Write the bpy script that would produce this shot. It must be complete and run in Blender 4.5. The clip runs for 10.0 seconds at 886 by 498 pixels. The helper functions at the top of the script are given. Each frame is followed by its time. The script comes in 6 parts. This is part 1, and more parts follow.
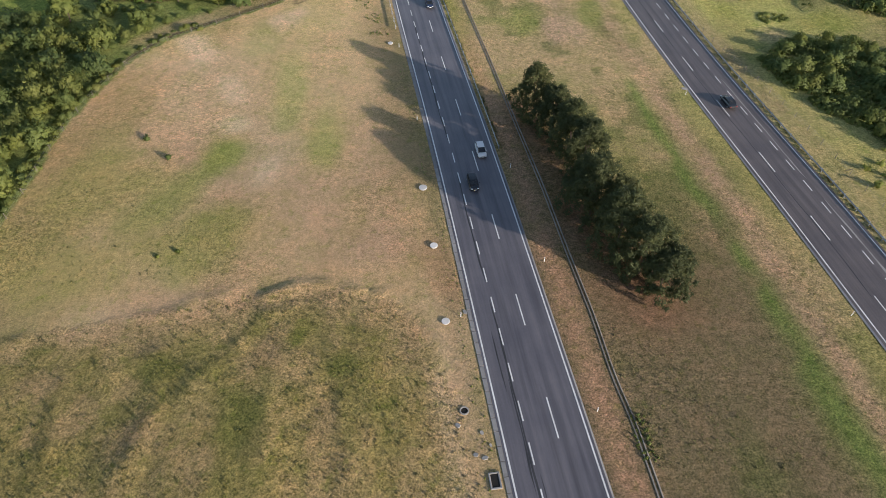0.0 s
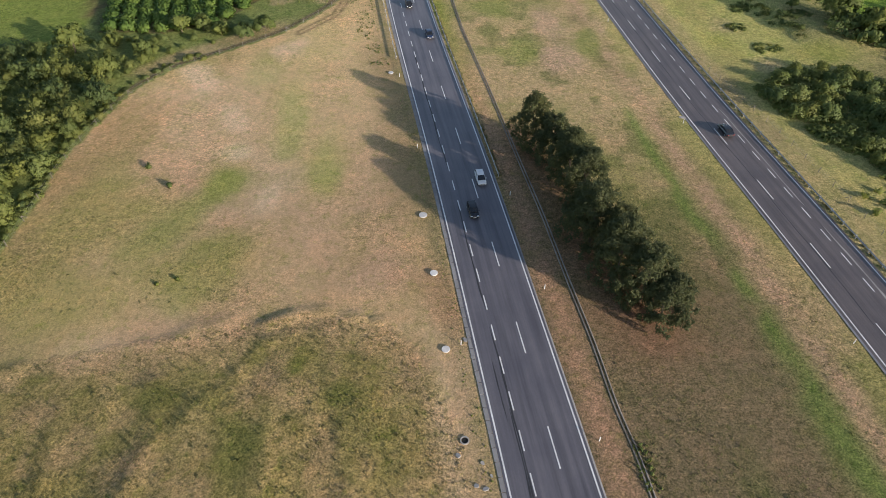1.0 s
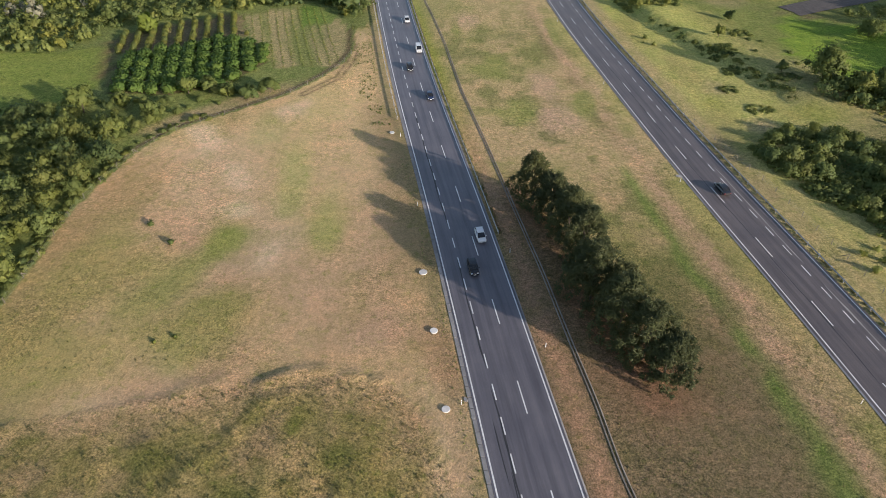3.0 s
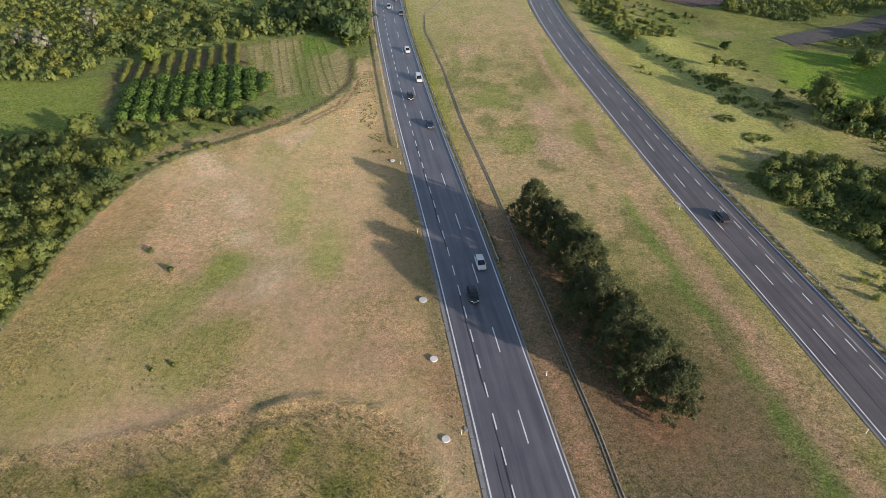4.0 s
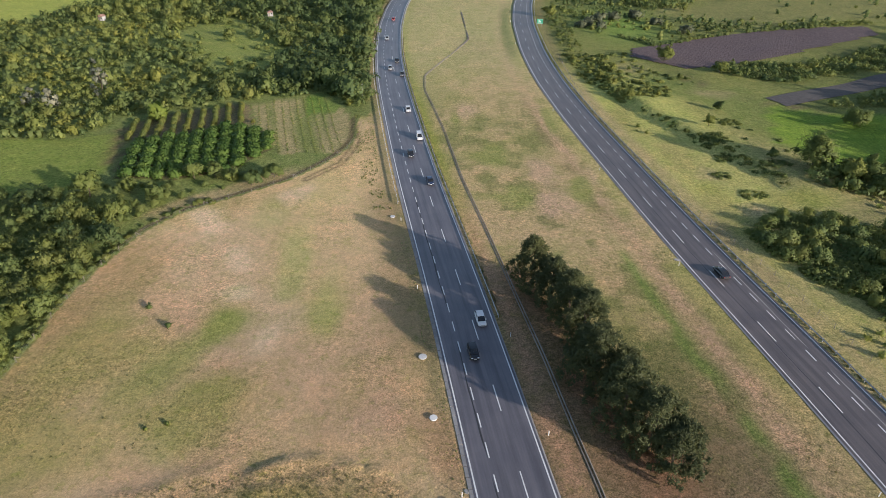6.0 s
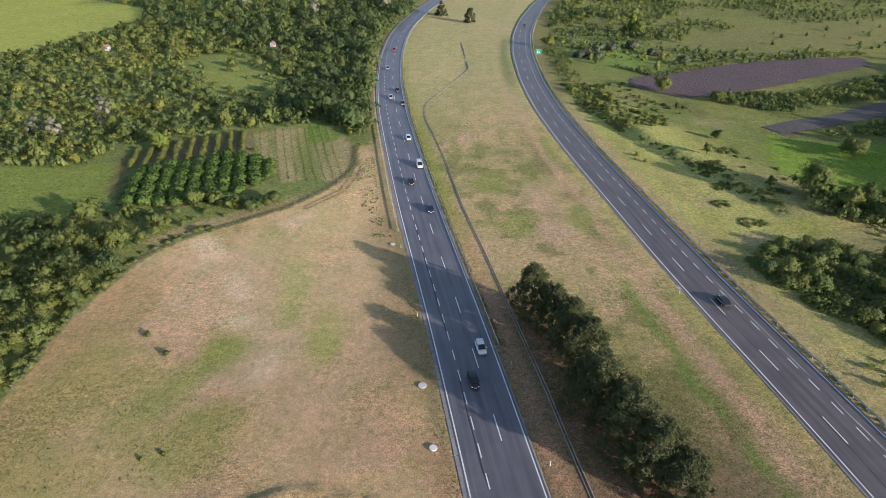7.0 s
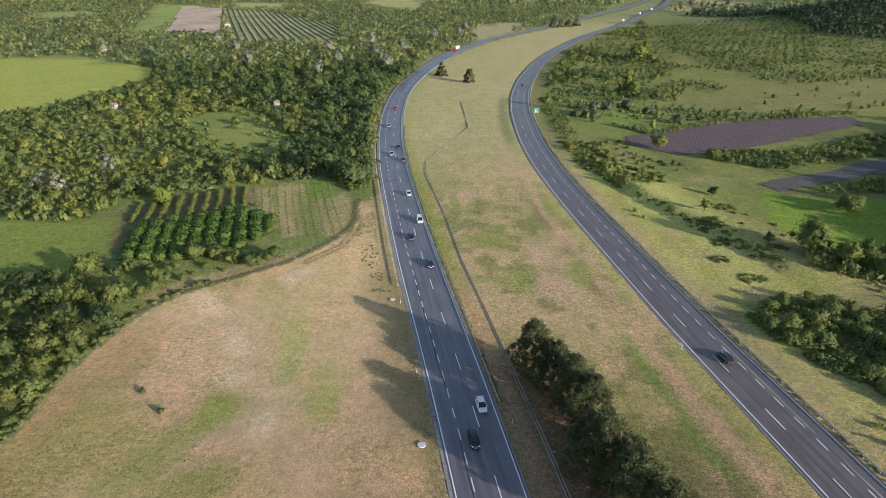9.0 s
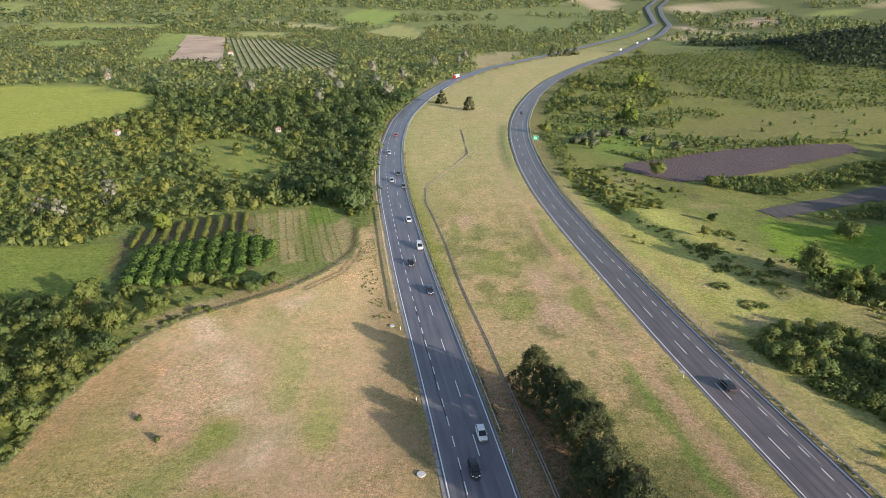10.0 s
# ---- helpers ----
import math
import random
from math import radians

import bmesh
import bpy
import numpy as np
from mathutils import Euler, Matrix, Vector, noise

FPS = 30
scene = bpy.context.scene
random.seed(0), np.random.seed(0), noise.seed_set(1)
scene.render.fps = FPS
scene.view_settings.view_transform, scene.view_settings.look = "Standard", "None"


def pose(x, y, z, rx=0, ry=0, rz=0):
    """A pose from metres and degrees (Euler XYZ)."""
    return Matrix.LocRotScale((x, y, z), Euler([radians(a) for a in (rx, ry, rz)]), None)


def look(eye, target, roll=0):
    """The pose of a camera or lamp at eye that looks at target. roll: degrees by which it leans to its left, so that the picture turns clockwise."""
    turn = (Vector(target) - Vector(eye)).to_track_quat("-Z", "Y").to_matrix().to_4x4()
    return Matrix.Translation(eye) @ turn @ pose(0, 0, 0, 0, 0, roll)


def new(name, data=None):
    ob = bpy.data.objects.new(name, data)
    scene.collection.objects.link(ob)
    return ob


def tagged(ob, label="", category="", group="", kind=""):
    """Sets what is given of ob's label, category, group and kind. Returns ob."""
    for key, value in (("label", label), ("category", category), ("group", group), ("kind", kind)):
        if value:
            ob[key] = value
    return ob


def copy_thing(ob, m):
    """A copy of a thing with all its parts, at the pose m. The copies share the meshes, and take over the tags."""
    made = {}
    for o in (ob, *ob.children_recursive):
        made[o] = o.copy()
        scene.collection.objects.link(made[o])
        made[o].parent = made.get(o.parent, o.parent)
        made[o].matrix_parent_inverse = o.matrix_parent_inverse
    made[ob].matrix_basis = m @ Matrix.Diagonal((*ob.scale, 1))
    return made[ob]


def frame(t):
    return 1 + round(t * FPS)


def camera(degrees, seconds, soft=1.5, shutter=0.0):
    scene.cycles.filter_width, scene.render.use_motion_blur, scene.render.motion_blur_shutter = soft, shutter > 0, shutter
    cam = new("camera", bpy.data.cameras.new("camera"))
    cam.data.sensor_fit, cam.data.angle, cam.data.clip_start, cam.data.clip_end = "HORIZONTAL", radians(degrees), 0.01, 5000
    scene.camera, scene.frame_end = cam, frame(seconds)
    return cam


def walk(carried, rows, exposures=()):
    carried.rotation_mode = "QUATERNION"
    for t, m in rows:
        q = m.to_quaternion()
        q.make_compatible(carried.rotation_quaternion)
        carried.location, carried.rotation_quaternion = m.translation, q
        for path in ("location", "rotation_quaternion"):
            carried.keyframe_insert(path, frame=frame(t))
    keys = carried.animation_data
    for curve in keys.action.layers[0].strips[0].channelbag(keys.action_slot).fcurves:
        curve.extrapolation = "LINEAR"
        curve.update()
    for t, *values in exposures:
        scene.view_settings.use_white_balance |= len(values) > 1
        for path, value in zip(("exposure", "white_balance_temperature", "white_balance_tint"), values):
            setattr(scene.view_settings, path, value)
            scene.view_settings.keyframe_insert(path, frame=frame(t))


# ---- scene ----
# ---- camera: a drone that hovers and slowly tilts up ----
cam = camera(70.1, 10.0, soft=0.85)
EYE, TILT = 74.5, -46.2
ROWS = [
    (0.0, 0.0, 0.0, 0.0), (0.5, -0.019, 1.266, -0.014), (1.0, -0.032, 2.428, -0.012), (1.5, -0.052, 3.724, -0.026),
    (2.0, -0.065, 4.942, -0.05), (2.5, -0.07, 6.25, -0.085), (4.0, -0.1, 9.963, -0.152), (4.5, -0.11, 11.22, -0.173),
    (5.0, -0.117, 12.455, -0.19), (5.5, -0.13, 13.70, -0.21), (7.0, -0.145, 17.40, -0.29), (7.5, -0.155, 18.65, -0.315),
    (8.0, -0.155, 19.88, -0.349), (8.5, -0.157, 21.13, -0.384), (9.0, -0.159, 22.34, -0.41), (9.5, -0.16, 23.55, -0.445),
    (10.0, -0.16, 24.69, -0.485),
]
walk(cam, [(t, pose(-0.046 * t, 0.092 * t, EYE + 0.055 * t, 0, 0, yaw) @ pose(0, 0, 0, TILT + up) @ pose(0, 0, 0, 0, roll) @ pose(0, 0, 0, 90))
           for t, yaw, up, roll in ROWS], exposures=[(0.0, 0.45, 6460, 14), (2.5, 0.50, 6560, 16), (5.0, 0.48, 6460, 13), (7.5, 0.56, 6130, 17), (9.0, 0.56, 6200, 14), (9.5, 0.61, 6250, 13), (10.0, 0.77, 6520, 14)])

# ---- light: a low warm sun from behind on the right, clear sky ----
SUN_UP = radians(13.5)
SUN_TO = Vector((0.786, -0.618, 0)).normalized()
world = bpy.data.worlds.new("sky")
scene.world = world
world.use_nodes = True
sky = world.node_tree.nodes.new("ShaderNodeTexSky")
sky.sky_type, sky.sun_disc = "NISHITA", False
sky.sun_elevation, sky.sun_rotation = SUN_UP, math.atan2(SUN_TO.x, SUN_TO.y)
background = world.node_tree.nodes["Background"]
background.inputs["Strength"].default_value = 0.15
world.node_tree.links.new(sky.outputs["Color"], background.inputs["Color"])
sun = new("sun", bpy.data.lights.new("sun", "SUN"))
sun.data.energy, sun.data.angle, sun.data.color = 4.5, radians(0.6), (1.0, 0.90, 0.79)
sun.matrix_world = look(SUN_TO * 300 * math.cos(SUN_UP) + Vector((0, 0, 300 * math.sin(SUN_UP))), (0, 0, 0))


# ---- materials ----
def material(name, rough=0.9, metal=0.0):
    m = bpy.data.materials.new(name)
    m.use_nodes = True
    b = m.node_tree.nodes["Principled BSDF"]
    b.inputs["Roughness"].default_value, b.inputs["Metallic"].default_value = rough, metal
    return m, m.node_tree.nodes, m.node_tree.links, b


def place(nodes):
    return nodes.new("ShaderNodeNewGeometry").outputs["Position"]


def noise_at(nodes, links, vec, scale, detail=4.0, rough=0.6):
    n = nodes.new("ShaderNodeTexNoise")
    n.inputs["Scale"].default_value, n.inputs["Detail"].default_value, n.inputs["Roughness"].default_value = scale, detail, rough
    if vec:
        links.new(vec, n.inputs["Vector"])
    return n.outputs["Fac"]


def ramp(nodes, links, fac, stops):
    r = nodes.new("ShaderNodeValToRGB")
    e = r.color_ramp.elements
    e[0].position, e[0].color = stops[0][0], (*stops[0][1], 1)
    e[1].position, e[1].color = stops[-1][0], (*stops[-1][1], 1)
    for p, c in stops[1:-1]:
        e.new(p).color = (*c, 1)
    links.new(fac, r.inputs["Fac"])
    return r.outputs["Color"]


def mix(nodes, links, fac, a, b, blend="MIX"):
    m = nodes.new("ShaderNodeMix")
    m.data_type, m.blend_type = "RGBA", blend
    for socket, value in ((m.inputs[0], fac), (m.inputs[6], a), (m.inputs[7], b)):
        if isinstance(value, bpy.types.NodeSocket):
            links.new(value, socket)
        else:
            socket.default_value = value if isinstance(value, float) else (*value, 1)
    return m.outputs[2]


def bump(nodes, links, b, height, strength, distance):
    n = nodes.new("ShaderNodeBump")
    n.inputs["Strength"].default_value, n.inputs["Distance"].default_value = strength, distance
    links.new(height, n.inputs["Height"])
    links.new(n.outputs["Normal"], b.inputs["Normal"])


def speckled(name, dark, light, scale, rough=0.85, metal=0.0, relief=0.0):
    """A plain surface with grain and blotches."""
    m, n, l, b = material(name, rough, metal)
    fine = noise_at(n, l, place(n), scale, 5, 0.7)
    wide = noise_at(n, l, place(n), scale * 0.11, 3)
    c = ramp(n, l, fine, [(0.3, dark), (0.7, light)])
    c = mix(n, l, 0.5, c, ramp(n, l, wide, [(0.35, [v * 0.75 for v in dark]), (0.65, light)]), "MIX")
    l.new(c, b.inputs["Base Color"])
    if relief:
        bump(n, l, b, fine, 0.6, relief)
    return m


def ground_material():
    m, n, l, b = material("meadow", 0.95)
    b.inputs["Specular IOR Level"].default_value = 0.1
    cover = n.new("ShaderNodeAttribute")
    cover.attribute_name = "cover"
    p = place(n)
    tuft = noise_at(n, l, p, 0.9, 8, 0.8)
    blade = noise_at(n, l, p, 3.4, 6, 0.82)
    tussock = n.new("ShaderNodeTexVoronoi")
    tussock.inputs["Scale"].default_value, tussock.inputs["Randomness"].default_value = 2.2, 1.0
    warp = n.new("ShaderNodeMix")
    warp.data_type = "VECTOR"
    warp.inputs[0].default_value = 0.16
    crumple = n.new("ShaderNodeTexNoise")
    crumple.inputs["Scale"].default_value = 1.8
    l.new(p, crumple.inputs["Vector"])
    l.new(p, warp.inputs[4])
    l.new(crumple.outputs["Color"], warp.inputs[5])
    l.new(warp.outputs[1], tussock.inputs["Vector"])
    clump = tussock.outputs["Distance"]
    patch = noise_at(n, l, p, 0.17, 6, 0.68)
    weed = noise_at(n, l, p, 0.55, 5, 0.7)
    vigour = noise_at(n, l, p, 0.06, 3, 0.6)      # closer and rougher sward in places
    much = mix(n, l, 0.5, ramp(n, l, vigour, [(0.36, (0.45, 0.45, 0.45)), (0.6, (1, 1, 1))]), cover.outputs["Alpha"])
    c = mix(n, l, much, cover.outputs["Color"], ramp(n, l, tuft, [(0.36, (0.56, 0.62, 0.48)), (0.5, (1.0, 1.0, 1.0)), (0.64, (1.42, 1.34, 1.28))]), "MULTIPLY")
    c = mix(n, l, much, c, ramp(n, l, blade, [(0.36, (0.36, 0.4, 0.3)), (0.5, (1.0, 1.0, 1.0)), (0.64, (1.75, 1.66, 1.56))]), "MULTIPLY")
    c = mix(n, l, 0.8, c, ramp(n, l, patch, [(0.34, (0.82, 0.9, 0.74)), (0.5, (1, 1, 1)), (0.66, (1.2, 1.1, 1.1))]), "MULTIPLY")
    c = mix(n, l, 0.6, c, ramp(n, l, weed, [(0.34, (0.66, 0.84, 0.52)), (0.44, (1, 1, 1)), (0.64, (1.12, 1.08, 1.08))]), "MULTIPLY")
    # shade between tussocks put into the colour: paler middles, darker gaps
    c = mix(n, l, much, c, ramp(n, l, clump, [(0.05, (1.1, 1.1, 1.08)), (0.45, (1.02, 1.02, 1.02)), (0.8, (0.86, 0.88, 0.84))]), "MULTIPLY")
    l.new(c, b.inputs["Base Color"])
    both = n.new("ShaderNodeMath")
    both.operation = "ADD"
    l.new(tuft, both.inputs[0])
    l.new(blade, both.inputs[1])
    relief = n.new("ShaderNodeMath")
    relief.operation = "MULTIPLY_ADD"
    l.new(clump, relief.inputs[0])
    relief.inputs[1].default_value = -0.3
    l.new(both.outputs[0], relief.inputs[2])
    depth = n.new("ShaderNodeMath")
    depth.operation = "MULTIPLY_ADD"
    l.new(cover.outputs["Alpha"], depth.inputs[0])
    depth.inputs[1].default_value, depth.inputs[2].default_value = 0.7, 0.22
    scaled = n.new("ShaderNodeMath")
    scaled.operation = "MULTIPLY"
    l.new(relief.outputs[0], scaled.inputs[0])
    l.new(depth.outputs[0], scaled.inputs[1])
    bump(n, l, b, scaled.outputs[0], 0.9, 0.42)
    return m


def asphalt_material(name, base, tint):
    m, n, l, b = material(name, 0.42)
    b.inputs["Specular IOR Level"].default_value = 0.5
    across = n.new("ShaderNodeAttribute")
    across.attribute_name = "lane"
    p = place(n)
    stretch = n.new("ShaderNodeVectorMath")
    stretch.operation = "MULTIPLY"
    l.new(across.outputs["Vector"], stretch.inputs[0])
    stretch.inputs[1].default_value = (1.0, 0.035, 1.0)
    streak = noise_at(n, l, stretch.outputs[0], 1.1, 4, 0.6)
    grain = noise_at(n, l, p, 9, 4, 0.8)
    blotch = noise_at(n, l, p, 0.12, 4, 0.6)
    c = ramp(n, l, streak, [(0.3, [v * 0.66 for v in base]), (0.52, base), (0.75, tint)])
    c = mix(n, l, 0.8, c, ramp(n, l, grain, [(0.3, (0.75, 0.75, 0.75)), (0.7, (1.2, 1.2, 1.2))]), "MULTIPLY")
    c = mix(n, l, 0.7, c, ramp(n, l, blotch, [(0.3, (0.75, 0.75, 0.78)), (0.7, (1.15, 1.12, 1.08))]), "MULTIPLY")
    # the two wheel tracks of each lane, polished darker
    sep = n.new("ShaderNodeSeparateXYZ")
    l.new(across.outputs["Vector"], sep.inputs[0])
    wave = n.new("ShaderNodeMath")
    wave.operation = "COSINE"
    turn = n.new("ShaderNodeMath")
    turn.operation = "MULTIPLY"
    l.new(sep.outputs[0], turn.inputs[0])
    turn.inputs[1].default_value = 2 * math.pi / 1.93
    l.new(turn.outputs[0], wave.inputs[0])
    c = mix(n, l, 0.35, c, ramp(n, l, wave.outputs[0], [(0.0, (1.08, 1.07, 1.06)), (1.0, (0.82, 0.82, 0.84))]), "MULTIPLY")
    l.new(c, b.inputs["Base Color"])
    bump(n, l, b, grain, 0.25, 0.02)
    return m


def leaf_material(name, dark, mid, light, per_thing, hues=False, light_through=0.46):
    """Leaves: colour by tree and by spray of leaves, with some light coming through."""
    m, n, l, b = material(name, 0.6)
    b.inputs["Specular IOR Level"].default_value = 0.25
    if per_thing:
        own = n.new("ShaderNodeObjectInfo").outputs["Random"]
    else:
        tint = n.new("ShaderNodeAttribute")
        tint.attribute_name = "tint"
        own = tint.outputs["Fac"]
    c = ramp(n, l, own, [(0.0, dark), (0.55, mid), (1.0, light)])
    if hues:      # grey-green, olive and fresh crowns side by side
        kind = n.new("ShaderNodeAttribute")
        kind.attribute_name = "hue"
        c = mix(n, l, 1.0, c, ramp(n, l, kind.outputs["Fac"], [(0.0, (0.9, 0.96, 1.08)), (0.35, (0.98, 1.0, 1.0)), (0.8, (1.1, 1.02, 0.88)), (0.93, (1.08, 0.98, 0.9)), (1.0, (1.2, 1.14, 1.25))]), "MULTIPLY")
    spray = n.new("ShaderNodeNewGeometry").outputs["Random Per Island"]
    c = mix(n, l, 0.5, c, ramp(n, l, spray, [(0.0, (0.72, 0.76, 0.78)), (0.5, (1, 1, 1)), (1.0, (1.28, 1.22, 1.08))]), "MULTIPLY")
    clump = noise_at(n, l, place(n), 0.45, 3)
    c = mix(n, l, 0.4, c, ramp(n, l, clump, [(0.3, (0.72, 0.8, 0.78)), (0.7, (1.25, 1.17, 1.0))]), "MULTIPLY")
    l.new(c, b.inputs["Base Color"])
    through_light = n.new("ShaderNodeBsdfTranslucent")
    l.new(c, through_light.inputs["Color"])
    both = n.new("ShaderNodeMixShader")
    both.inputs[0].default_value = light_through
    l.new(b.outputs[0], both.inputs[1])
    l.new(through_light.outputs[0], both.inputs[2])
    l.new(both.outputs[0], n["Material Output"].inputs["Surface"])
    return m


MEADOW = ground_material()
ASPHALT_A = asphalt_material("asphalt_grey", (0.132, 0.127, 0.142), (0.176, 0.167, 0.178))
ASPHALT_B = asphalt_material("asphalt_brown", (0.126, 0.108, 0.105), (0.165, 0.143, 0.137))
PAINT = speckled("road_paint", (0.62, 0.62, 0.60), (0.82, 0.82, 0.80), 3.0, 0.7)
CONCRETE = speckled("concrete", (0.24, 0.23, 0.21), (0.42, 0.40, 0.37), 1.6, 0.9, relief=0.02)
PALE_CONCRETE = speckled("pale_concrete", (0.5, 0.49, 0.46), (0.72, 0.70, 0.66), 2.0, 0.85)
GUTTER = speckled("gutter_concrete", (0.19, 0.185, 0.18), (0.33, 0.32, 0.31), 0.8, 0.9, relief=0.02)
STEEL = speckled("zinc_steel", (0.32, 0.325, 0.32), (0.48, 0.485, 0.48), 2.0, 0.6, 0.25)
WOOD = speckled("weathered_wood", (0.16, 0.135, 0.11), (0.30, 0.265, 0.225), 5.0, 0.9)
BARK = speckled("bark", (0.07, 0.055, 0.04), (0.19, 0.15, 0.11), 4.0, 0.95)
def ploughed(name, dark, light, clod, rough=0.8):
    """Turned earth: dark furrows, pale dry clods."""
    m, n, l, b = material(name, 0.95)
    cell = n.new("ShaderNodeTexVoronoi")
    cell.inputs["Scale"].default_value = 1.25
    l.new(place(n), cell.inputs["Vector"])
    c = ramp(n, l, noise_at(n, l, place(n), 0.7, 6, 0.75), [(0.3, dark), (0.7, light)])
    pale = ramp(n, l, cell.outputs["Distance"], [(0.1, (1, 1, 1)), (0.28, (0, 0, 0))])
    pale = mix(n, l, 1.0, pale, ramp(n, l, noise_at(n, l, place(n), 0.35, 3), [(0.44, (0, 0, 0)), (0.6, (1, 1, 1))]), "MULTIPLY")
    l.new(mix(n, l, pale, c, clod), b.inputs["Base Color"])
    bump(n, l, b, cell.outputs["Distance"], rough, 0.4)
    return m


PLOUGHED_GREY = ploughed("ploughed_grey_soil", (0.06, 0.052, 0.047), (0.115, 0.10, 0.09), (0.125, 0.11, 0.098), 0.25)
PLOUGHED = ploughed("ploughed_soil", (0.075, 0.05, 0.05), (0.145, 0.10, 0.095), (0.34, 0.26, 0.235))
STUBBLE = speckled("stubble_soil", (0.38, 0.27, 0.18), (0.55, 0.42, 0.29), 0.12, 0.95)
DRAIN_STONE = speckled("drain_concrete", (0.17, 0.14, 0.11), (0.36, 0.315, 0.26), 1.2, 0.9, relief=0.02)
# near-black that stands in for the shade inside holes
HOLE_SHADE = speckled("hole_shade", (0.008, 0.007, 0.006), (0.02, 0.018, 0.015), 3.0, 0.95)
LEAF = leaf_material("leaves", (0.122, 0.170, 0.062), (0.195, 0.238, 0.074), (0.275, 0.300, 0.082), False, True)
LEAF_OWN = leaf_material("leaves_single", (0.14, 0.19, 0.062), (0.205, 0.25, 0.072), (0.28, 0.305, 0.082), True)
LEAF_ORCHARD = leaf_material("orchard_leaves", (0.14, 0.235, 0.055), (0.17, 0.265, 0.062), (0.205, 0.295, 0.068), True)
# paler than LEAF: distance haze is mixed into the leaf colour
LEAF_HAZED = leaf_material("hazed_far_leaves", (0.150, 0.190, 0.088), (0.210, 0.250, 0.10), (0.275, 0.295, 0.11), False, True)
LEAF_DARK = leaf_material("dark_leaves", (0.055, 0.078, 0.045), (0.075, 0.10, 0.052), (0.105, 0.125, 0.06), False)
NEEDLES = leaf_material("pine_needles", (0.074, 0.090, 0.040), (0.095, 0.112, 0.048), (0.125, 0.134, 0.054), True, False, 0.3)
VINE = leaf_material("vine_leaves", (0.10, 0.135, 0.045), (0.125, 0.16, 0.05), (0.15, 0.18, 0.06), False)
GRASS = leaf_material("tall_grass", (0.16, 0.17, 0.07), (0.22, 0.21, 0.09), (0.30, 0.25, 0.12), False)
WHITEWASH = speckled("whitewash", (0.30, 0.29, 0.27), (0.46, 0.445, 0.42), 1.0, 0.9)
ROOF_TILE = speckled("roof_tile", (0.22, 0.12, 0.09), (0.36, 0.22, 0.17), 1.5, 0.9)
SIGN_GREEN = speckled("sign_green", (0.02, 0.30, 0.17), (0.03, 0.36, 0.21), 1.0, 0.5)
SIGN_WHITE = speckled("sign_white", (0.72, 0.74, 0.74), (0.8, 0.82, 0.82), 1.0, 0.5)
TYRE = speckled("rubber", (0.015, 0.015, 0.015), (0.035, 0.034, 0.033), 8.0, 0.85)
RIM = speckled("rim_metal", (0.4, 0.4, 0.41), (0.55, 0.55, 0.56), 6.0, 0.35, 0.8)
PLASTIC = speckled("black_plastic", (0.02, 0.02, 0.02), (0.04, 0.04, 0.04), 6.0, 0.6)


def gloss(name, colour, rough=0.25, metal=0.0, coat=0.6):
    m, n, l, b = material(name, rough, metal)
    dust = noise_at(n, l, place(n), 2.2, 4)
    l.new(ramp(n, l, dust, [(0.3, [v * 0.9 for v in colour]), (0.8, [v * 0.92 + 0.012 for v in colour])]), b.inputs["Base Color"])
    b.inputs["Coat Weight"].default_value = coat
    return m


GLASS = gloss("car_glass", (0.012, 0.014, 0.016), 0.08, 0.0, 0.3)
LENS = gloss("headlight_lens", (0.75, 0.76, 0.78), 0.12)
TAIL = gloss("tail_lens", (0.32, 0.01, 0.012), 0.2)
PAINTS = {"white": gloss("paint_white", (0.74, 0.75, 0.75)), "black": gloss("paint_black", (0.012, 0.012, 0.014)),
          "blue": gloss("paint_dark_blue", (0.015, 0.03, 0.075)), "silver": gloss("paint_silver", (0.5, 0.52, 0.54), 0.3, 0.4),
          "red": gloss("paint_red", (0.42, 0.025, 0.02)), "grey": gloss("paint_grey", (0.11, 0.115, 0.12), 0.3, 0.3)}
CANVAS = speckled("trailer_canvas", (0.52, 0.52, 0.51), (0.64, 0.64, 0.63), 0.8, 0.7)


# ---- small tools for building ----
def box_bm(sx, sy, sz, at=(0, 0, 0), bevel=0.0, bm=None, turn=None):
    bm = bm or bmesh.new()
    m = Matrix.Translation(at) @ (turn or Matrix()) @ Matrix.Diagonal((sx, sy, sz, 1))
    made = bmesh.ops.create_cube(bm, size=1, matrix=m)["verts"]
    if bevel:
        edges = {e for v in made for e in v.link_edges}
        bmesh.ops.bevel(bm, geom=list(edges), offset=bevel, segments=1, affect="EDGES")
    return bm


def tube_bm(points, radii, sides=6, bm=None):
    """A tapering round limb along points."""
    bm = bm or bmesh.new()
    rings = []
    for i, p in enumerate(points):
        p = Vector(p)
        a = Vector(points[max(i - 1, 0)])
        b = Vector(points[min(i + 1, len(points) - 1)])
        q = (b - a).to_track_quat("Z", "Y")
        rings.append([bm.verts.new(p + q @ Vector((radii[i] * math.cos(k * 2 * math.pi / sides), radii[i] * math.sin(k * 2 * math.pi / sides), 0))) for k in range(sides)])
    for r, s in zip(rings, rings[1:]):
        for k in range(sides):
            bm.faces.new((r[k], r[(k + 1) % sides], s[(k + 1) % sides], s[k]))
    bm.faces.new(rings[0][::-1])
    bm.faces.new(rings[-1])
    return bm


def mesh_of(name, bm, mat, smooth=False):
    me = bpy.data.meshes.new(name)
    bmesh.ops.recalc_face_normals(bm, faces=bm.faces)
    bm.to_mesh(me)
    bm.free()
    me.materials.append(mat)
    if smooth:
        me.shade_smooth()
    return me


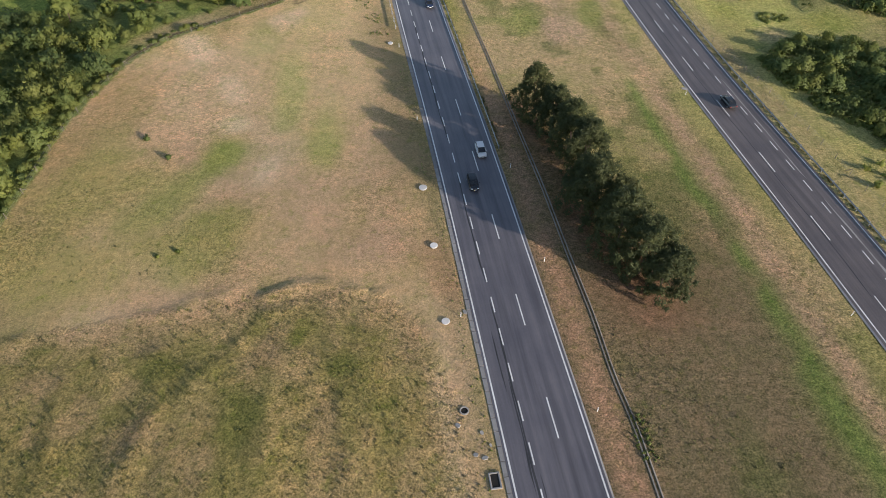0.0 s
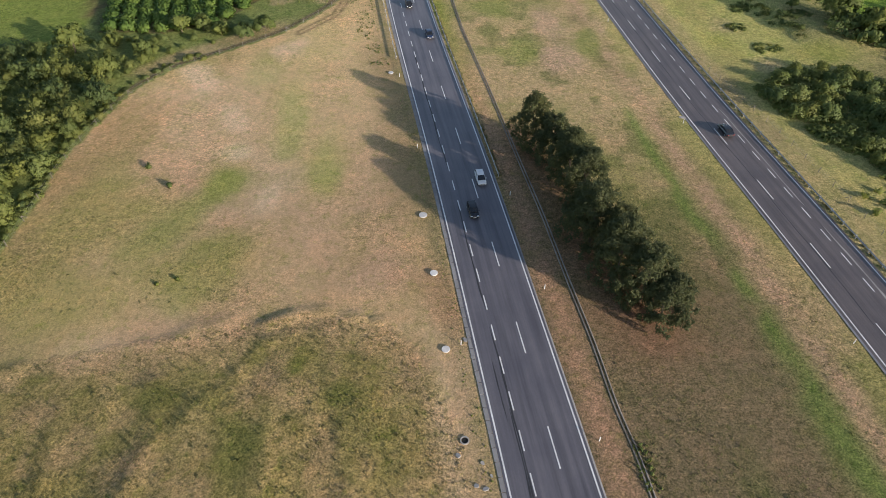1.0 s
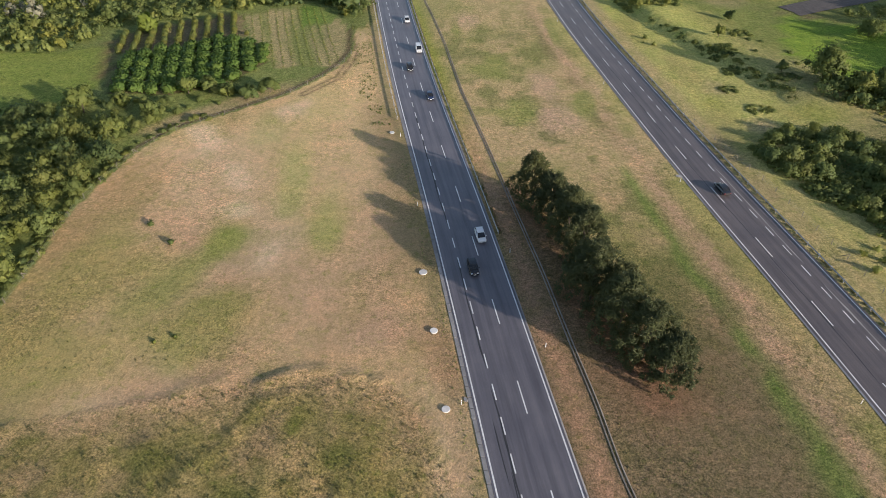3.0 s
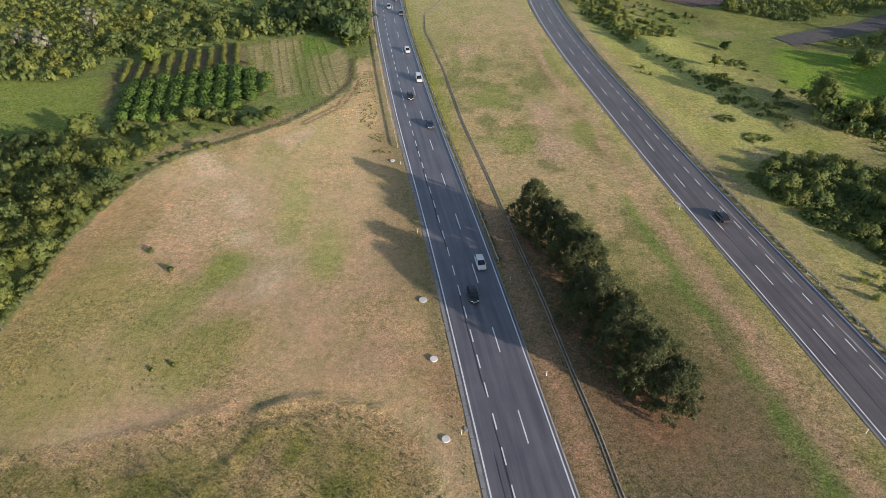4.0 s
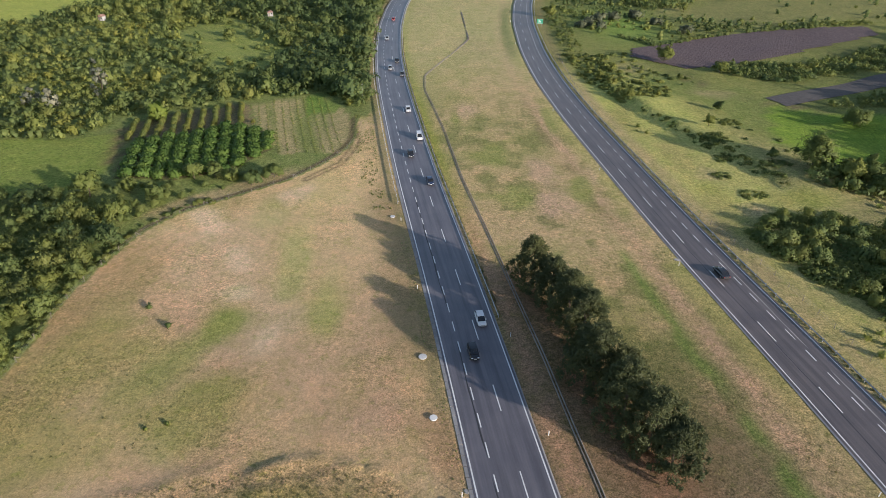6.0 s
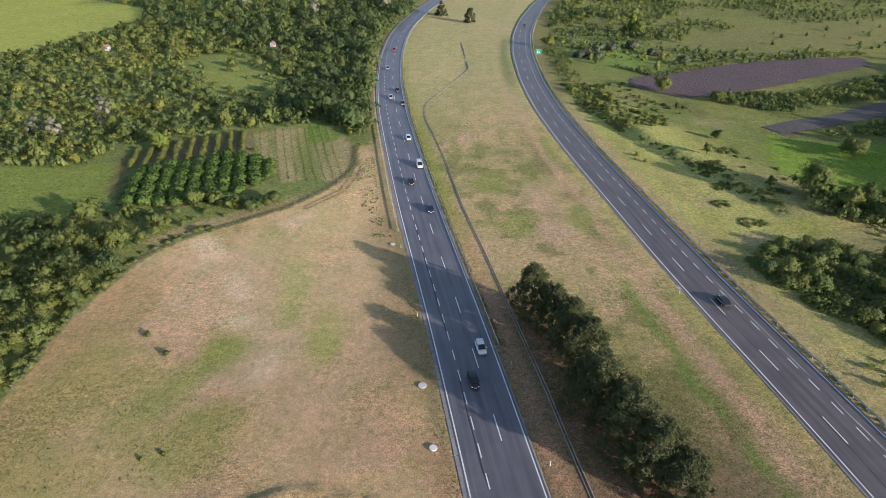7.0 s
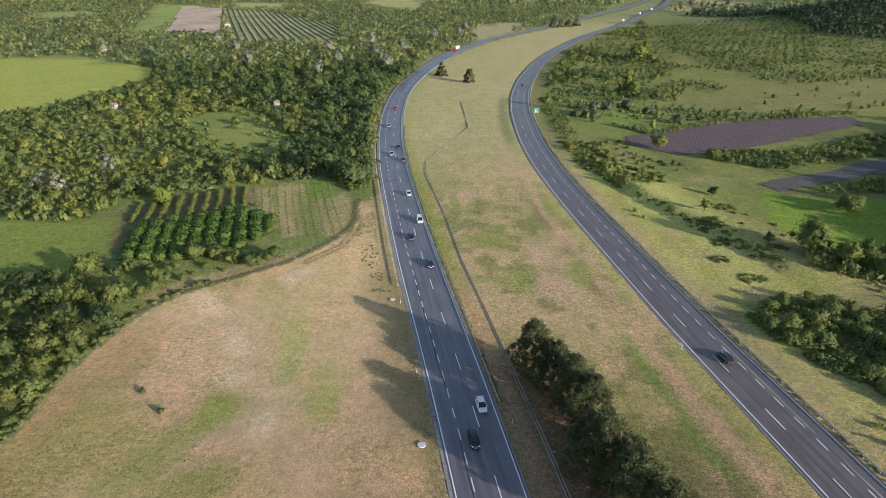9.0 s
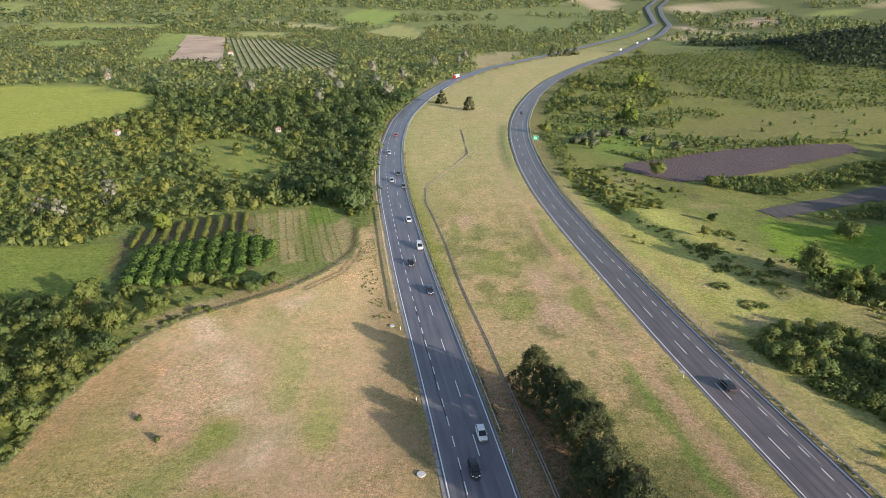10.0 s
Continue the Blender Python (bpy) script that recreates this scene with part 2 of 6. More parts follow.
def part(name, bm, mat, parent, label="", smooth=False):
    ob = new(name, mesh_of(name, bm, mat, smooth) if isinstance(bm, bmesh.types.BMesh) else bm)
    ob.parent = parent
    return tagged(ob, label)


def sheet(name, verts, faces, mats, slots=None, smooth=False):
    """A mesh from arrays: verts (n, 3), faces a list of arrays (k, 3) or (k, 4); slots: a material index for each array."""
    me = bpy.data.meshes.new(name)
    verts = np.asarray(verts, dtype=np.float32)
    me.vertices.add(len(verts))
    me.vertices.foreach_set("co", verts.ravel())
    faces = [np.asarray(f, dtype=np.int32) for f in faces]
    loops = np.concatenate([f.ravel() for f in faces])
    sizes = np.concatenate([np.full(len(f), f.shape[1], dtype=np.int32) for f in faces])
    me.loops.add(len(loops))
    me.loops.foreach_set("vertex_index", loops)
    me.polygons.add(len(sizes))
    me.polygons.foreach_set("loop_start", np.concatenate([[0], np.cumsum(sizes)[:-1]]).astype(np.int32))
    for mat in mats:
        me.materials.append(mat)
    if slots:
        me.polygons.foreach_set("material_index", np.concatenate([np.full(len(f), s, dtype=np.int32) for f, s in zip(faces, slots)]))
    me.polygons.foreach_set("use_smooth", np.full(len(sizes), smooth))
    me.update(calc_edges=True)
    return me


TABLE = np.random.RandomState(7).rand(256, 256)


def value_noise(x, y, size, octaves=4, seed=0):
    """Smooth noise from 0 to 1 over the plan; size is its widest wave in metres."""
    total, weight, amp = 0, 0, 1.0
    for o in range(octaves):
        u, v = x / size * 2 ** o + 17.3 * (seed + o), y / size * 2 ** o + 9.1 * (seed + 2 * o)
        i, j = np.floor(u).astype(int), np.floor(v).astype(int)
        a, b = u - i, v - j
        a, b = a * a * (3 - 2 * a), b * b * (3 - 2 * b)
        g = lambda p, q: TABLE[(i + p) % 256, (j + q) % 256]
        total = total + amp * ((g(0, 0) * (1 - a) + g(1, 0) * a) * (1 - b) + (g(0, 1) * (1 - a) + g(1, 1) * a) * b)
        weight, amp = weight + amp, amp * 0.5
    return total / weight


def inside(x, y, poly):
    """Which points of the plan lie within a polygon."""
    hit = np.zeros(np.shape(x), dtype=bool)
    for (x0, y0), (x1, y1) in zip(poly, poly[1:] + poly[:1]):
        cross = (y0 > y) != (y1 > y)
        hit ^= cross & (x < (x1 - x0) * (y - y0) / ((y1 - y0) or 1e-9) + x0)
    return hit


def to_line(x, y, line):
    """Distance in the plan to a polyline."""
    best = np.full(np.shape(x), 1e9)
    for (x0, y0), (x1, y1) in zip(line[:-1], line[1:]):
        dx, dy = x1 - x0, y1 - y0
        t = np.clip(((x - x0) * dx + (y - y0) * dy) / (dx * dx + dy * dy + 1e-12), 0, 1)
        best = np.minimum(best, np.hypot(x - x0 - t * dx, y - y0 - t * dy))
    return best


def step(a, b, v):
    t = np.clip((v - a) / (b - a), 0, 1)
    return t * t * (3 - 2 * t)


def smooth_line(points, gap=3.0, soften=8):
    """A smooth line of even steps through the control points."""
    p = np.array(points, dtype=float)
    s = np.concatenate([[0], np.cumsum(np.hypot(*np.diff(p, axis=0).T))])
    at = np.arange(0, s[-1], gap)
    q = np.column_stack([np.interp(at, s, p[:, 0]), np.interp(at, s, p[:, 1])])
    for _ in range(soften * 4):
        q[1:-1] = 0.25 * q[:-2] + 0.5 * q[1:-1] + 0.25 * q[2:]
    return q


def sideways(line):
    d = np.gradient(line, axis=0)
    d /= np.hypot(d[:, 0], d[:, 1])[:, None]
    return np.column_stack([d[:, 1], -d[:, 0]])


def offset(line, metres):
    return line + sideways(line) * metres


# ---- the lie of the land ----
ROAD_A = smooth_line([(28, -60), (20.5, -15), (14.2, 31), (6.7, 81), (1.9, 111), (-2, 133), (-7.5, 165), (-12.7, 199), (-20.8, 255), (-25.6, 302),
                      (-28.6, 356), (-28.6, 411), (-25.8, 453), (-16.2, 524), (8, 640), (56, 778), (149, 955), (271, 1181), (358, 1333),
                      (440, 1485), (535, 1690), (590, 1913), (646, 2145), (732, 2329), (823, 2447), (980, 2600)])
ROAD_B = smooth_line([(85, -60), (76.5, 0), (69, 50), (64.7, 81.5), (61.7, 100), (58.9, 118), (57.1, 130), (51.6, 175), (47.3, 210), (43.4, 257), (42.4, 302),
                      (44.5, 364), (50.2, 420), (61, 480), (81, 562), (109, 652), (152, 764), (190, 850), (262, 986), (364, 1208),
                      (452, 1387), (552, 1633), (622, 1913), (684, 2140), (775, 2340), (850, 2430), (1005, 2570)])
DRAIN = smooth_line([(28, 5), (25.9, 30.5), (24.8, 40), (23.4, 47), (22.3, 57.6), (20.5, 69.1), (18, 87), (14.1, 110.3), (10.8, 130.6), (5.3, 162), (0.4, 199.6),
                     (-4, 226.5), (-7.1, 243), (-7.6, 263), (13.1, 328.6), (11, 397.5)], 1.5, 1)
FIELD_EDGE = smooth_line([(-74, 40), (-74.6, 86), (-75.6, 100), (-75.4, 111), (-72.3, 131), (-64.6, 142.6), (-54, 150), (-41.4, 160), (-31.6, 176), (-27.4, 191), (-29.5, 212)], 2.0, 2)
KNOLL = smooth_line([(-80, 50), (-63.7, 53.5), (-50.2, 56.6), (-41, 59.2), (-26.7, 62), (-21.4, 64), (-14.3, 62.9), (-7.3, 61.5), (-2, 54.5), (2, 44.3), (5, 25)], 2.0, 2)
KNOLL_AREA = [tuple(p) for p in KNOLL] + [(5, -50), (-120, -50)]


def land(x, y):
    """Height of the ground."""
    r = np.hypot(x, y)
    z = 74.5 * (np.maximum(r - 900, 0) / 1600) ** 2
    z = z + 70 * step(1900, 3300, r) * (value_noise(x, y, 900, 3, 5) - 0.2)
    z = z + 38 * np.exp(-(((x - 640) / 170) ** 2 + ((y - 930) / 150) ** 2))
    ra, rb = to_line(x, y, ROAD_A[::6]), to_line(x, y, ROAD_B[::6])
    road = np.minimum(ra, rb)
    free = step(8, 30, road)
    z = z + free * (value_noise(x, y, 45, 3, 2) - 0.5) * (0.9 + 1.4 * step(110, 300, r))
    # a low mound in the field; its worn edge drops towards the field
    k = np.where(inside(x, y, KNOLL_AREA), to_line(x, y, KNOLL), 0)
    z = z + (0.035 * np.minimum(k, 45) + 0.95 * (value_noise(x * 1.6 + y * 0.4, y * 0.35, 7, 3, 4) - 0.5) * step(2, 14, k)) * step(8, 16, road)
    for ax, ay, bx, by, tall, wide in ((-27.0, 61.2, -23.0, 63.2, 0.44, 1.0), (-21.5, 63.7, -17.5, 63.9, 0.36, 0.9), (-15.2, 62.9, -12.6, 62.8, 0.48, 0.9), (-10.2, 62.2, -8.4, 61.8, 0.42, 0.8),
                                       (-50, 56.4, -40, 58.4, 0.34, 1.5), (-38, 60.0, -33, 61.5, 0.26, 1.6), (-68, 50, -61, 53, 0.5, 1.3),
                                       (-22.9, 58.7, -26.1, 58.0, 0.3, 1.1), (-26.1, 58.0, -29.0, 52.0, 0.22, 1.1), (-29.0, 52.0, -31.4, 48.8, 0.3, 1.3), (-32.0, 47.6, -36.0, 42.5, 0.26, 1.5),
                                       (-29.2, 46.0, -28.1, 39.0, 0.26, 1.0), (-23.4, 43.0, -21.7, 35.5, 0.26, 1.0), (-13.2, 43.5, -11.3, 34.5, 0.45, 1.1), (-7.6, 41.5, -2.6, 36.5, 0.4, 1.0),
                                       (-40.5, 50.6, -45.5, 47.5, 0.3, 1.2), (-50.1, 42.5, -49.0, 36.0, 0.45, 1.2), (-18.0, 50.0, -17.0, 45.0, 0.25, 1.1), (-37.5, 41.0, -38.5, 34.0, 0.4, 1.2)):
        z = z + (tall if ay > 59.5 else 0.6 * tall) * np.exp(-(to_line(x, y, [(ax, ay), (bx, by)]) / wide) ** 2) * (0.4 + 1.2 * value_noise(x, y, 4, 2, 33)) * (r < 140)
    # a terrace bank in the eastern pasture, steep towards the road
    for ax, ay, bx, by, tall in ((70, 224, 97, 153, 2.2), (62, 262, 70, 226, 1.2)):
        dx, dy = bx - ax, by - ay
        size = math.hypot(dx, dy)
        along, side = ((x - ax) * dx + (y - ay) * dy) / size, (-(x - ax) * dy + (y - ay) * dx) / size
        z = z + tall * step(-3.0, 1.0, side) * step(45, 4, side) * step(-14, 6, along) * step(size + 14, size - 6, along)
    return z - 0.28 * (1 - step(4.6, 6.5, road)) * (road < 8)


def land_at(x, y):
    return float(land(np.array([float(x)]), np.array([float(y)]))[0])


# ---- ground: one sheet to the horizon ----
MEADOW_W = [(-245, 340), (-380, 470), (-420, 540), (-345, 610), (-224, 523), (-205, 430), (-214, 405)]
CLEARING = [(-140, 340), (-117, 375), (-85, 330), (-68, 285), (-80, 258), (-108, 285)]
GRASS_W = [(-150, 190), (-118, 190), (-106, 197), (-97, 171), (-96, 156), (-106, 150), (-150, 146)]
ORCHARD = [(-92, 161), (-97.5, 186.5), (-80, 195.5), (-71, 203.5), (-57, 196), (-52.5, 182), (-60, 166), (-74, 160)]
YOUNG_ROWS = [(-99.5, 188), (-107, 206), (-100, 214), (-72, 227), (-64, 206), (-72, 203), (-80, 196)]
FALLOW = [(-71, 226), (-46, 238), (-33, 215), (-29, 192), (-31, 180), (-50, 178), (-60, 200)]
PLOUGH_FAR = [(91, 307), (87, 292), (107, 273), (150, 290), (228, 339), (234, 360), (157, 342)]
PLOUGH_NEAR = [(122, 238), (127, 223), (182, 249), (215, 262), (215, 278), (196, 271)]
LUSH_E = [(84, 272), (80, 250), (96, 216), (104, 182), (128, 150), (170, 150), (170, 215), (139, 215), (127, 222), (118, 245)]
PASTURE_E = [(120, 395), (139, 410), (208, 455), (350, 505), (400, 470), (277, 395), (186, 366), (135, 378)]
EAST_FENCE = smooth_line([(82, 45), (78.5, 70), (75.6, 86.8), (73.4, 99), (70.6, 115), (67.2, 127.4), (61.8, 150), (57.9, 166.4), (55, 203), (52.3, 249.9), (53, 300)], 2.0, 2)
EAST_FAR = [(500, 1040), (455, 800), (540, 720), (640, 640), (1400, 900), (1400, 1300), (700, 1250), (420, 1180)]
SAND = [(-268, 812), (-346, 822), (-500, 1300), (-408, 1245)]
VINEYARD = [(-411, 1252), (-331, 1241), (-150, 978), (-124, 760), (-127, 722), (-233, 731), (-252, 790)]
PALE, SANDY, MEADOWY = (0.36, 0.36, 0.15), (0.50, 0.40, 0.27), (0.27, 0.31, 0.10)
FAR_PLOTS = [([(-292, 1883), (-256, 2118), (-129, 2062), (-135, 1698), (-213, 1635)], (0.25, 0.33, 0.09)), ([(-175, 1435), (-117, 1650), (-37, 1499), (-47, 1255), (-104, 1302)], PALE),
             ([(-562, 1812), (-376, 1686), (-246, 1580), (-242, 1470), (-398, 1548)], (0.42, 0.39, 0.20)), ([(-429, 1432), (-316, 1411), (-297, 1273), (-421, 1290)], PALE), ([(-1267, 1938), (-1200, 1986), (-1073, 1769), (-1094, 1664)], MEADOWY),
             ([(572, 1632), (643, 1431), (604, 1353), (538, 1512)], SANDY), ([(484, 1443), (526, 1331), (487, 1241), (443, 1334)], SANDY), ([(760, 1752), (862, 1814), (845, 1669), (735, 1565), (691, 1602)], (0.46, 0.34, 0.25)),
             ([(444, 2474), (573, 2499), (609, 2332), (539, 2108), (478, 2152)], SANDY), ([(719, 2175), (864, 2199), (790, 2027), (684, 2011)], SANDY), ([(1056, 1953), (1193, 1938), (1101, 1796), (1006, 1827)], MEADOWY),
             ([(34, 860), (56, 999), (138, 1037), (66, 802), (40, 790)], (0.40, 0.34, 0.19)), ([(-560, 1330), (-470, 1330), (-360, 830), (-395, 840)], (0.27, 0.33, 0.09)), (VINEYARD, (0.40, 0.37, 0.22)),
             ([(-900, 1500), (-640, 1560), (-620, 1440), (-820, 1330)], MEADOWY), ([(-620, 1180), (-540, 1100), (-600, 1000), (-700, 1080)], (0.25, 0.31, 0.09))]


def graded(lo, hi, a, b, fine, growth=1.07, most=40.0):
    """Grid lines, fine between a and b, wider outside."""
    mid = list(np.arange(a, b + fine / 2, fine))
    up, s = [mid[-1]], fine
    while up[-1] < hi:
        s = min(s * growth, most)
        up.append(up[-1] + s)
    down, s = [mid[0]], fine
    while down[-1] > lo:
        s = min(s * growth, most)
        down.append(down[-1] - s)
    return np.array(down[:0:-1] + mid + up[1:])


def cover(x, y):
    """Base colour of the ground: dry and green grass, bare soil, by what grows where, with some shade painted in."""
    def lay(c, colour, w):
        return c * (1 - w[:, None]) + np.array(colour) * w[:, None]
    dry, rosy, straw = (0.42, 0.315, 0.185), (0.445, 0.315, 0.215), (0.5, 0.405, 0.275)
    green = (0.20, 0.215, 0.082)
    ra, rb = to_line(x, y, ROAD_A[::4]), to_line(x, y, ROAD_B[::4])
    west = x < np.interp(y, ROAD_A[:, 1], ROAD_A[:, 0])
    east = x > np.interp(y, ROAD_B[:, 1], ROAD_B[:, 0])
    n1, n2, n3 = value_noise(x, y, 34, 5, 1), value_noise(x, y, 9, 4, 3), value_noise(x, y, 75, 4, 6)
    c = np.tile(np.array(green), (len(x), 1)) * (0.75 + 0.5 * n2)[:, None]
    # the open field and the strip between the carriageways: dry with green patches
    field = west & inside(x, y, [tuple(p) for p in FIELD_EDGE] + [(-12, 235), (20, 150), (60, -60), (-74, -60)])
    middle = ~west & ~east
    c = lay(c, dry, (field | middle).astype(float))
    c = lay(c, rosy, field * step(0.48, 0.62, n3) * 0.8)
    c = lay(c, (0.245, 0.225, 0.095), field * step(0.52, 0.68, n1) * 0.65)
    c = lay(c, straw, field * step(0.58, 0.72, n2 * 0.6 + n3 * 0.45) * 0.4)
    low = inside(x, y, KNOLL_AREA) * step(0, 9, to_line(x, y, KNOLL))
    c = lay(c, (0.335, 0.265, 0.135), low * 0.85)
    c = lay(c, (0.225, 0.21, 0.078), low * step(0.38, 0.54, n1 * 0.35 + n2 * 0.35 + 0.3 * value_noise(x, y, 3.2, 2, 51)) * 0.8)
    c = lay(c, (0.23, 0.21, 0.085), low * step(0.5, 0.64, value_noise(x * 1.7 + y * 0.5, y * 0.3, 5, 3, 22)) * 0.75)
    sweep = value_noise(x + 0.12 * y, y * 0.07, 5, 3, 27)
    c = c * (1 + (field & (low < 0.5)) * 0.34 * (sweep - 0.5))[:, None]
    c = lay(c, straw, west * field * np.exp(-((ra - 11.8) / 1.7) ** 2) * step(75, 50, y) * 0.5)
    c = lay(c, (0.23, 0.205, 0.115), field * np.exp(-((ra - 7.8) / 1.6) ** 2) * (0.4 + 0.8 * n2))
    def spot(px, py, wx, wy, colour, w):
        u, v = x + 16 * (n1 - 0.5), y + 24 * (value_noise(x, y, 28, 4, 41) - 0.5)
        q = np.exp(-(((u - px) / wx) ** 2 + ((v - py) / wy) ** 2))
        return lay(c, colour, field * step(0.1, 0.9, q + 0.45 * (n2 - 0.5)) * w)
    pink, pale, mown = (0.43, 0.325, 0.215), (0.50, 0.395, 0.285), (0.315, 0.305, 0.13)
    c = spot(-66, 112, 9, 16, (0.375, 0.27, 0.155), 0.75)
    c = spot(-48, 118, 10, 24, pink, 0.85)
    c = spot(-33, 155, 9, 14, (0.40, 0.33, 0.175), 0.7)
    c = spot(-36, 96, 8, 17, (0.435, 0.34, 0.225), 0.8)
    c = spot(-15, 98, 9, 26, (0.395, 0.29, 0.19), 0.85)
    c = spot(-22, 135, 8, 18, (0.41, 0.31, 0.19), 0.7)
    c = spot(-34, 124, 4.5, 20, mown, 0.8)
    c = spot(-26, 104, 5, 13, (0.295, 0.30, 0.115), 0.85)
    c = spot(-42, 142, 6, 8, (0.33, 0.315, 0.15), 0.6)
    c = spot(-57, 137, 4.5, 5, pale, 0.9)
    c = spot(-45, 109, 4.5, 5, (0.47, 0.395, 0.27), 0.85)
    c = spot(-36, 90, 2.5, 8, pale, 0.8)
    c = spot(-47, 121, 3.0, 6, pale, 0.7)
    c = spot(-38, 151, 4, 4, (0.48, 0.37, 0.27), 0.7)
    c = spot(-45, 95, 5, 10, (0.21, 0.25, 0.07), 0.9)
    c = spot(-49, 82, 6, 8, (0.23, 0.255, 0.085), 0.8)
    c = spot(-62, 88, 12, 11, (0.315, 0.28, 0.115), 0.85)
    c = spot(-60, 71, 18, 11, (0.325, 0.285, 0.12), 0.85)
    c = spot(-40, 74, 8, 6, (0.24, 0.25, 0.08), 0.75)
    c = spot(-70, 97, 5, 10, (0.38, 0.28, 0.16), 0.7)
    c = spot(-26, 84, 8, 12, (0.42, 0.305, 0.205), 0.8)
    c = spot(-14, 72, 8, 9, (0.40, 0.285, 0.20), 0.8)
    c = spot(-0.5, 47, 2.6, 13, (0.43, 0.32, 0.21), 0.6)
    c = spot(-3, 66, 4, 8, (0.36, 0.24, 0.155), 0.7)
    def bare(px, py, wx, wy, colour, w):
        q = np.exp(-(((x - px + 6 * (n2 - 0.5)) / wx) ** 2 + ((y - py + 8 * (n1 - 0.5)) / wy) ** 2))
        return lay(c, colour, step(0.2, 0.8, q + 0.5 * (n2 - 0.5)) * w)
    for px, py, wx, wy in ((-26, 50, 3, 3.5), (-45, 54, 5, 2.2), (-41, 51.5, 3, 2), (-47, 40, 3.5, 4), (-15, 39, 2.5, 4), (-38, 37, 2, 4), (-2, 52, 2.4, 5), (-55, 46, 4, 3), (-30, 59.5, 4, 1.4), (-19, 60.5, 5, 1.3), (-62, 44, 4, 3)):
        c = bare(px, py, wx, wy, (0.31, 0.235, 0.145), 0.6)
    for px, py, wx, wy in ((-22, 52, 1.6, 3), (-38, 47, 4, 2.4), (-15, 48, 4, 3), (-25, 39, 3, 4), (-58, 52, 3, 1.6)):
        c = bare(px, py, wx, wy, (0.15, 0.165, 0.052), 0.75)
    # between the roads
    c = lay(c, (0.365, 0.28, 0.155), middle * 0.85)
    c = lay(c, (0.235, 0.235, 0.088), middle * step(0.40, 0.58, n1 * 0.5 + n2 * 0.5) * 0.65)
    c = lay(c, (0.15, 0.165, 0.06), middle * step(0.5, 0.6, value_noise(x, y, 4.5, 3, 91) * 0.6 + 0.4 * n1) * step(260, 200, y) * 0.7)
    c = lay(c, (0.165, 0.132, 0.078), middle * step(100, 62, y) * step(14, 18, rb) * 0.85)
    c = lay(c, (0.145, 0.15, 0.06), middle * step(100, 62, y) * step(14, 18, rb) * step(0.46, 0.6, n1 * 0.6 + n2 * 0.4) * 0.8)
    c = lay(c, (0.235, 0.13, 0.085), middle * np.exp(-(to_line(x, y, [(15, 112), (22, 84), (31, 60)]) / 6.5) ** 2) * (0.5 + 0.5 * n2))
    c = lay(c, (0.42, 0.285, 0.19), middle * np.exp(-((rb - 12 - 3 * n3 - 3 * (n2 - 0.5)) / 2.3) ** 2) * (0.5 + 0.5 * step(0.3, 0.5, n1)) * 0.9)
    c = lay(c, (0.155, 0.21, 0.058), middle * np.exp(-((rb - 17.0 - 2 * n1 - 2.5 * (n2 - 0.5)) / (1.3 + 1.6 * step(75, 45, y))) ** 2) * step(0.26, 0.46, n2 * 0.6 + n1 * 0.4) * step(136, 116, y) * 0.9)
    c = lay(c, (0.20, 0.17, 0.085), middle * np.exp(-((rb - 16 - 4 * (n1 - 0.5)) / 1.8) ** 2) * step(128, 150, y) * step(250, 210, y) * step(0.35, 0.55, n2) * 0.85)
    for px, py, wx, wy in ((8, 219, 5, 9), (28, 166, 5, 12), (31, 146, 5, 10), (43, 168, 2, 12), (27, 145, 3, 10)):
        c = bare(px, py, wx, wy, (0.42, 0.295, 0.205), 0.75)
    for px, py, wx, wy in ((3.5, 210, 3, 6), (15, 179, 5, 14), (20, 151, 5, 9), (38, 156, 4, 10), (37, 210, 2.4, 14)):
        c = bare(px, py, wx, wy, (0.20, 0.225, 0.07), 0.75)
    c = lay(c, (0.33, 0.30, 0.115), middle * np.exp(-((rb - 7.8) / 2.6) ** 2) * step(0.25, 0.5, n1) * 0.65)
    c = lay(c, (0.37, 0.235, 0.15), middle * np.exp(-((ra - 8.6) / 2.3) ** 2) * step(185, 110, y) * 0.9)
    c = lay(c, (0.20, 0.225, 0.05), middle * np.exp(-((ra - 8.0) / 2.2) ** 2) * step(110, 190, y) * 0.9)
    c = lay(c, (0.345, 0.32, 0.155), middle * step(190, 330, y) * (0.45 + 0.4 * n1))
    # east of the roads
    c = lay(c, (0.205, 0.215, 0.068), east * 0.85)
    c = lay(c, (0.325, 0.335, 0.09), east * step(46, 14, rb) * step(0.36, 0.56, n1 * 0.7 + n2 * 0.3) * step(330, 220, y) * 0.85)
    c = lay(c, (0.27, 0.225, 0.115), east * np.exp(-((rb - 9.5) / 3) ** 2) * 0.7)
    c = lay(c, (0.125, 0.14, 0.05), east * step(0.52, 0.66, value_noise(x, y, 22, 4, 15)) * 0.7)
    c = lay(c, (0.36, 0.29, 0.17), east * step(0.6, 0.7, n3) * step(240, 160, y) * 0.35)
    # green east of x = 128 darkened, with the shade there put into the colour
    c = lay(c, (0.12, 0.145, 0.048), east * step(0, 12, x - 128) * step(300, 250, y) * 0.6)
